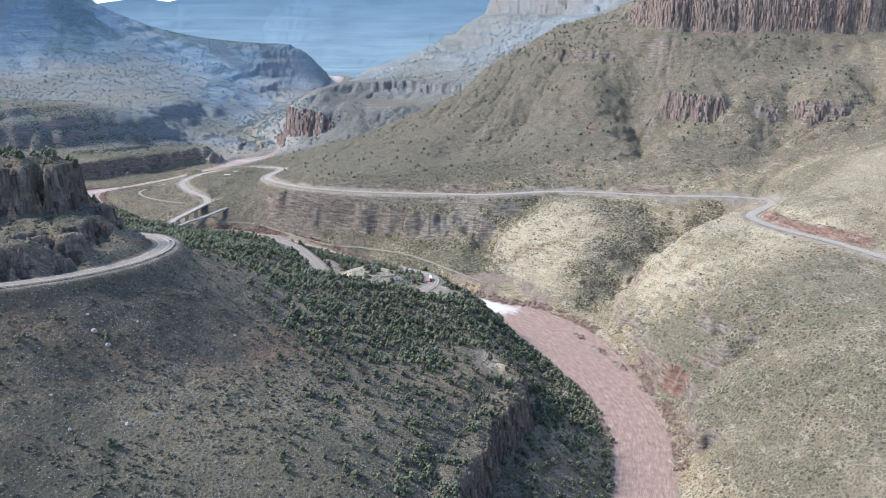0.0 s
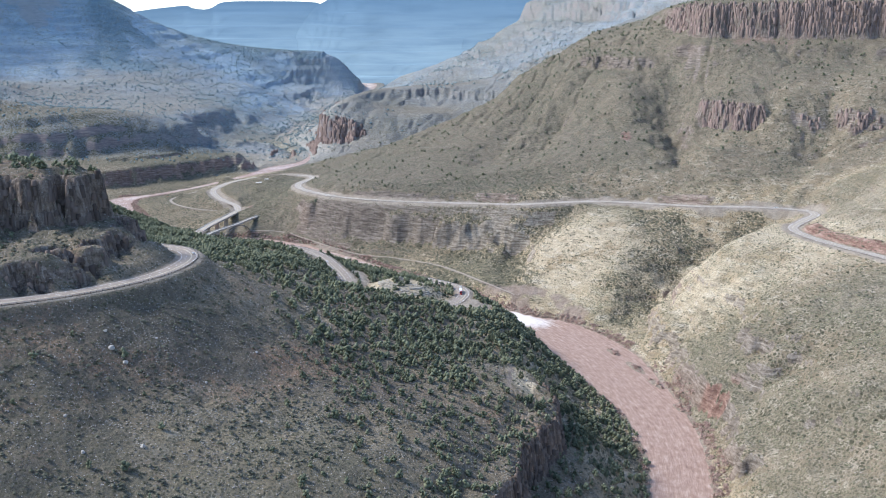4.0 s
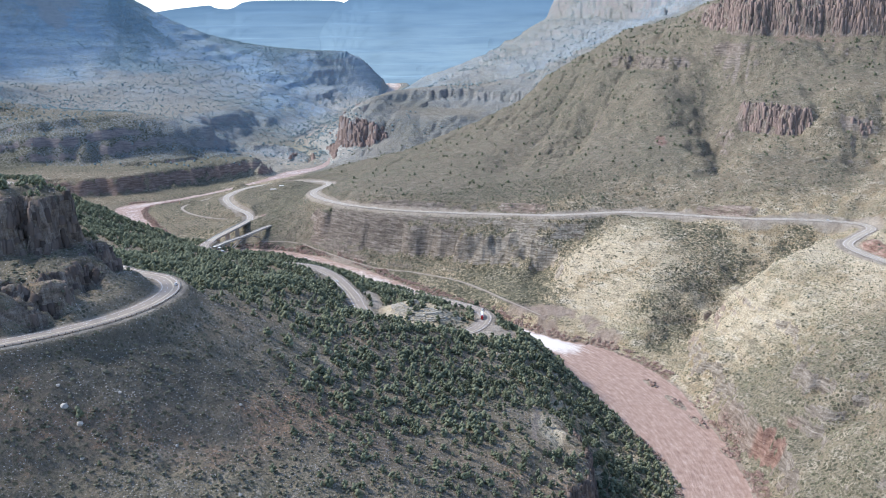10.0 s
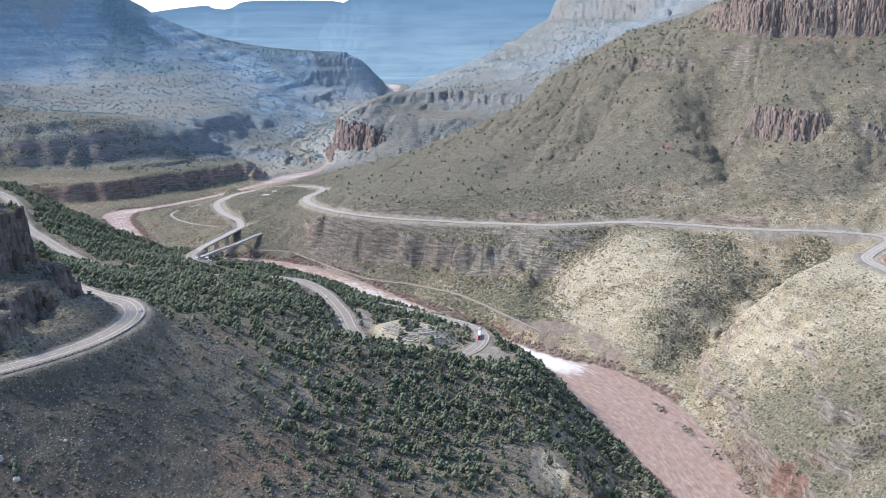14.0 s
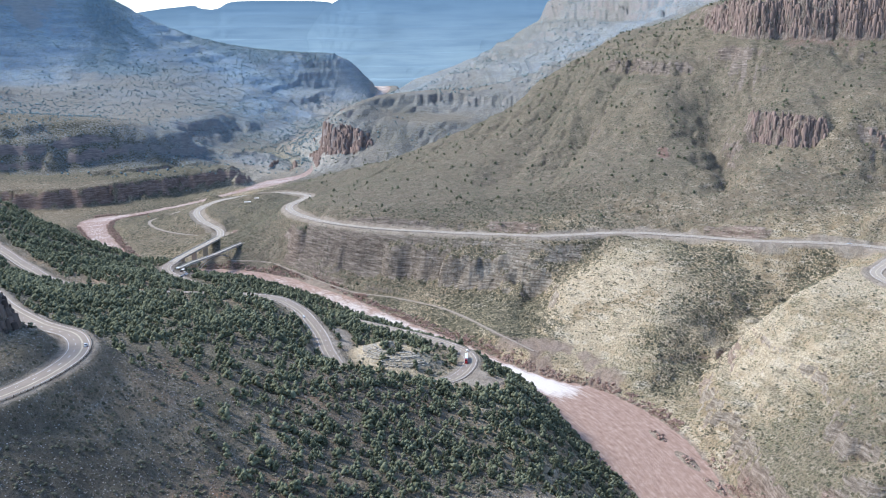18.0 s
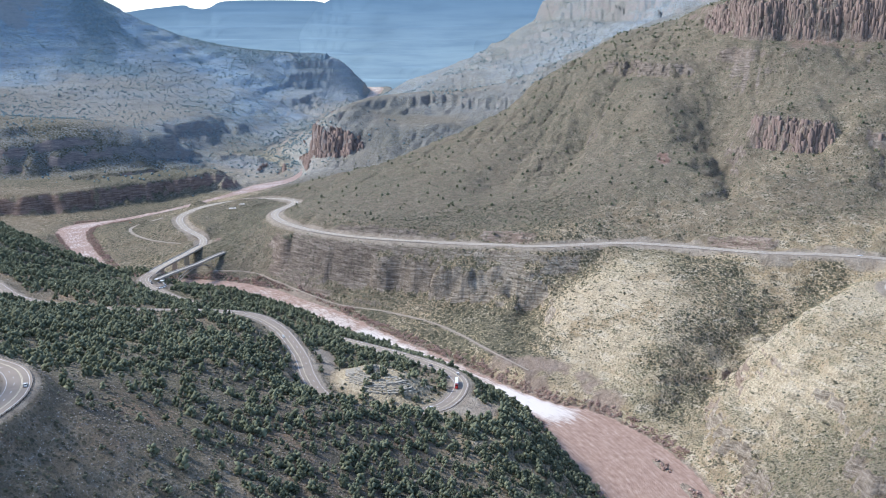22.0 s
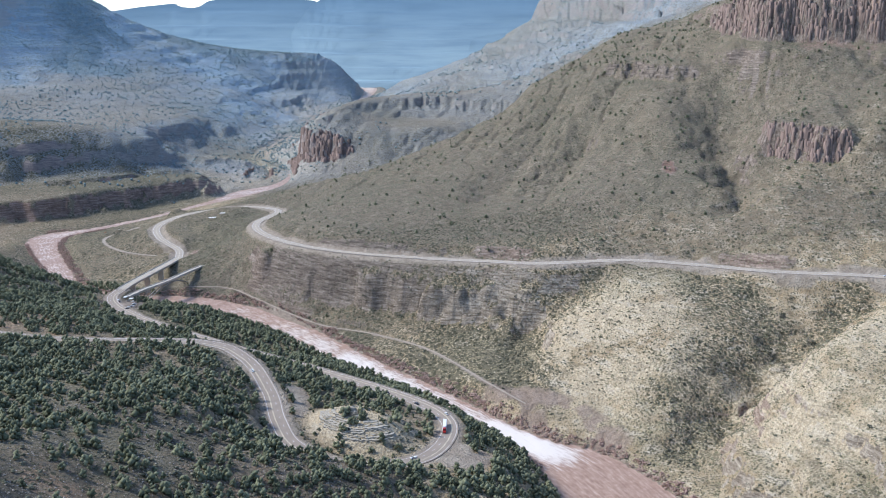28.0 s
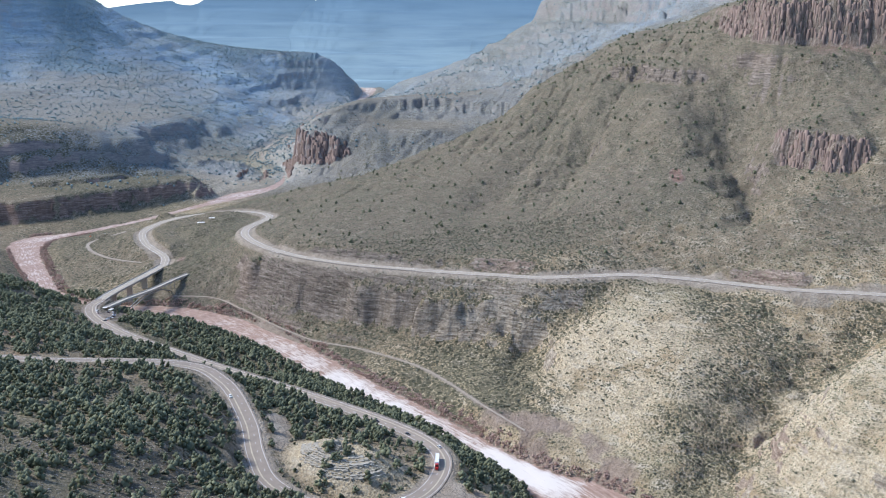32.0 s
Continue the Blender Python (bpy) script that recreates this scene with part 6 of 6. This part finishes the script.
# ---- vehicles ----
def shaped(bm_maker, name, mat, parent, label="", bevel=0.12):
    bm = bmesh.new()
    bm_maker(bm)
    if bevel:
        bmesh.ops.bevel(bm, geom=bm.edges[:], offset=bevel, segments=2, affect="EDGES")
    return part(name, bm, mat, parent, label)


def wheel(parent, x, y, r=0.34, w=0.24):
    bm = bmesh.new()
    got = bmesh.ops.create_cone(bm, cap_ends=True, segments=14, radius1=r, radius2=r, depth=w)
    bmesh.ops.transform(bm, matrix=pose(x, y, r, 0, 90, 0), verts=got["verts"])
    t = part("wheel", bm, MAT_TYRE, parent)
    bm = bmesh.new()
    got = bmesh.ops.create_cone(bm, cap_ends=True, segments=10, radius1=r * 0.55, radius2=r * 0.55, depth=w + 0.03)
    bmesh.ops.transform(bm, matrix=pose(x, y, r, 0, 90, 0), verts=got["verts"])
    part("rim", bm, MAT_STEEL, t)


def cabin(bm, x, y0, y1, z0, z1, lean):
    got = bmesh.ops.create_cube(bm, size=1.0)["verts"]
    for v in got:
        top = v.co.z > 0
        v.co = (v.co.x * 2 * x * (0.84 if top else 1), (y1 if v.co.y > 0 else y0) + ((-lean if v.co.y > 0 else lean) if top else 0), z1 if top else z0)


def car(paint, label, pickup=False):
    c = tagged(new("car"), label, "car")
    shaped(lambda b: box(b, -0.9, 0.9, -2.35, 2.35, 0.32, 0.98), "body", paint, c)
    y0 = -0.3 if pickup else -1.75
    shaped(lambda b: cabin(b, 0.82, y0, 1.15, 0.96, 1.5, 0.45), "window_band", MAT_GLASS, c, "dark glass", 0.05)
    shaped(lambda b: box(b, -0.68, 0.68, y0 + 0.42, 0.7, 1.49, 1.56), "roof", paint, c, "", 0.03)
    for x in (-0.84, 0.84):
        for y in (-1.45, 1.45):
            wheel(c, x, y)
    for x in (-0.62, 0.62):
        shaped(lambda b: box(b, x - 0.2, x + 0.2, 2.33, 2.38, 0.62, 0.8), "headlight", MAT_CARWHITE, c, "clear lamp", 0)
        shaped(lambda b: box(b, x - 0.2, x + 0.2, -2.38, -2.33, 0.62, 0.8), "tail_light", MAT_RED, c, "red lamp", 0)
    return c


def truck():
    t = tagged(new("semi_truck"), "red tractor pulling a long white box trailer", "truck")
    shaped(lambda b: box(b, -1.28, 1.28, -9.6, 5.2, 1.2, 4.05), "trailer", MAT_CARWHITE, t, "plain white trailer")
    shaped(lambda b: box(b, -1.15, 1.15, 5.9, 8.2, 0.9, 3.7), "cab", MAT_RED, t, "red painted cab", 0.2)
    shaped(lambda b: box(b, -1.05, 1.05, 8.1, 10.1, 0.8, 2.0), "bonnet", MAT_RED, t, "red painted bonnet", 0.2)
    shaped(lambda b: box(b, -0.95, 0.95, 8.15, 8.27, 2.3, 3.2), "windscreen", MAT_GLASS, t, "dark glass", 0.02)
    shaped(lambda b: box(b, -0.5, 0.5, -9.0, 9.5, 0.75, 1.15), "chassis", MAT_STEEL, t)
    for y in (-8.6, -7.3, 4.2, 5.5, 9.1):
        for x in (-1.05, 1.05):
            wheel(t, x, y, 0.5, 0.35)
    return t


def put(thing, line, x, y, offset, back=False):
    """Stand a vehicle on a road, along it."""
    k = int(np.argmin(np.hypot(line[:, 0] - x, line[:, 1] - y)))
    a, b = line[max(k - 2, 0)], line[min(k + 2, len(line) - 1)]
    d = (b - a) / np.linalg.norm(b - a)
    n = np.array((d[1], -d[0]))
    p = line[k]
    turn = math.degrees(math.atan2(-d[0], d[1])) + (180 if back else 0)
    tilt = math.degrees(math.asin(d[2])) * (-1 if back else 1)
    return pose(p[0] + n[0] * offset, p[1] + n[1] * offset, p[2] + 0.06, 0, 0, turn) @ pose(0, 0, 0, tilt, 0, 0)


truck_ob = truck()
truck_ob.matrix_world = put(truck_ob, ROADS[0], 45, 968, -3.6, True)
white_car = car(MAT_CARWHITE, "white car on the three-lane highway")
dark_car = car(MAT_CARDARK, "dark car on the three-lane highway")
pickup_car = car(MAT_CARWHITE, "white pickup truck on the three-lane highway", True)
orange_van = car(MAT_ORANGE, "orange vehicle parked by the river flat")
white_car.matrix_world = put(white_car, ROADS[0], 44, 1000, 3.6)
dark_car.matrix_world = put(dark_car, ROADS[0], 22, 1027, -3.6, True)
copy_thing(dark_car, put(dark_car, ROADS[0], -2, 1052, -3.6, True))
pickup_car.matrix_world = put(pickup_car, ROADS[0], 20, 920, -3.6, True)
copy_thing(white_car, put(white_car, ROADS[0], -173, 691, 3.6))
copy_thing(white_car, put(white_car, ROADS[0], -297, 850, 3.6))
copy_thing(white_car, put(white_car, ROADS[0], -110, 1038, 3.6))
copy_thing(white_car, put(white_car, ROADS[1], 492, 1231, -2.2, True))
orange_van.matrix_world = pose(-532, 1858, float(height(-532, 1858)), 0, 0, 70)
tagged(copy_thing(white_car, pose(-508, 1860, float(height(-508, 1860)), 0, 0, 95)), "white car parked by the river flat")
for k, (x, y, turn) in enumerate([(-326, 1362, 80), (-326, 1369, 84), (-327, 1376, 78), (-327, 1383, 82), (-328, 1391, 79), (-330, 1399, 85), (-345, 1392, 20), (-350, 1402, 10), (-340, 1408, 60), (-336, 1412, 40)]):
    src = (dark_car, white_car, dark_car, pickup_car)[k % 4]
    tagged(copy_thing(src, pose(x, y, float(height(x, y)), 0, 0, turn)), ("dark car", "white car", "dark car", "white pickup truck")[k % 4] + " parked on the rest area gravel", group="cars in the rest area")


# ---- shelters ----
def shelter(x, y, turn, long, wide, label):
    s = tagged(new("shelter"), label, "shelter")
    shaped(lambda b: box(b, -long / 2, long / 2, -wide / 2, wide / 2, 2.6, 2.9), "roof", MAT_ROOF, s, "pale flat roof", 0.05)
    for px in (-long / 2 + 0.4, long / 2 - 0.4):
        for py in (-wide / 2 + 0.4, wide / 2 - 0.4):
            shaped(lambda b: box(b, px - 0.12, px + 0.12, py - 0.12, py + 0.12, -0.3, 2.62), "post", MAT_STEEL, s, "", 0.02)
    s.matrix_world = pose(x, y, float(height(x, y)), 0, 0, turn)
    return s


shelter(-331, 1797, 15, 12, 6, "open shelter with a pale flat roof on the grassy flat")
shelter(-318, 1813, 15, 9, 5, "small open shelter with a pale flat roof")
shelter(-348, 1424, 70, 9, 5, "rest area shelter with a pale roof by the bridge")
shelter(-340, 1418, 70, 6, 4, "small rest area shelter with a pale roof")
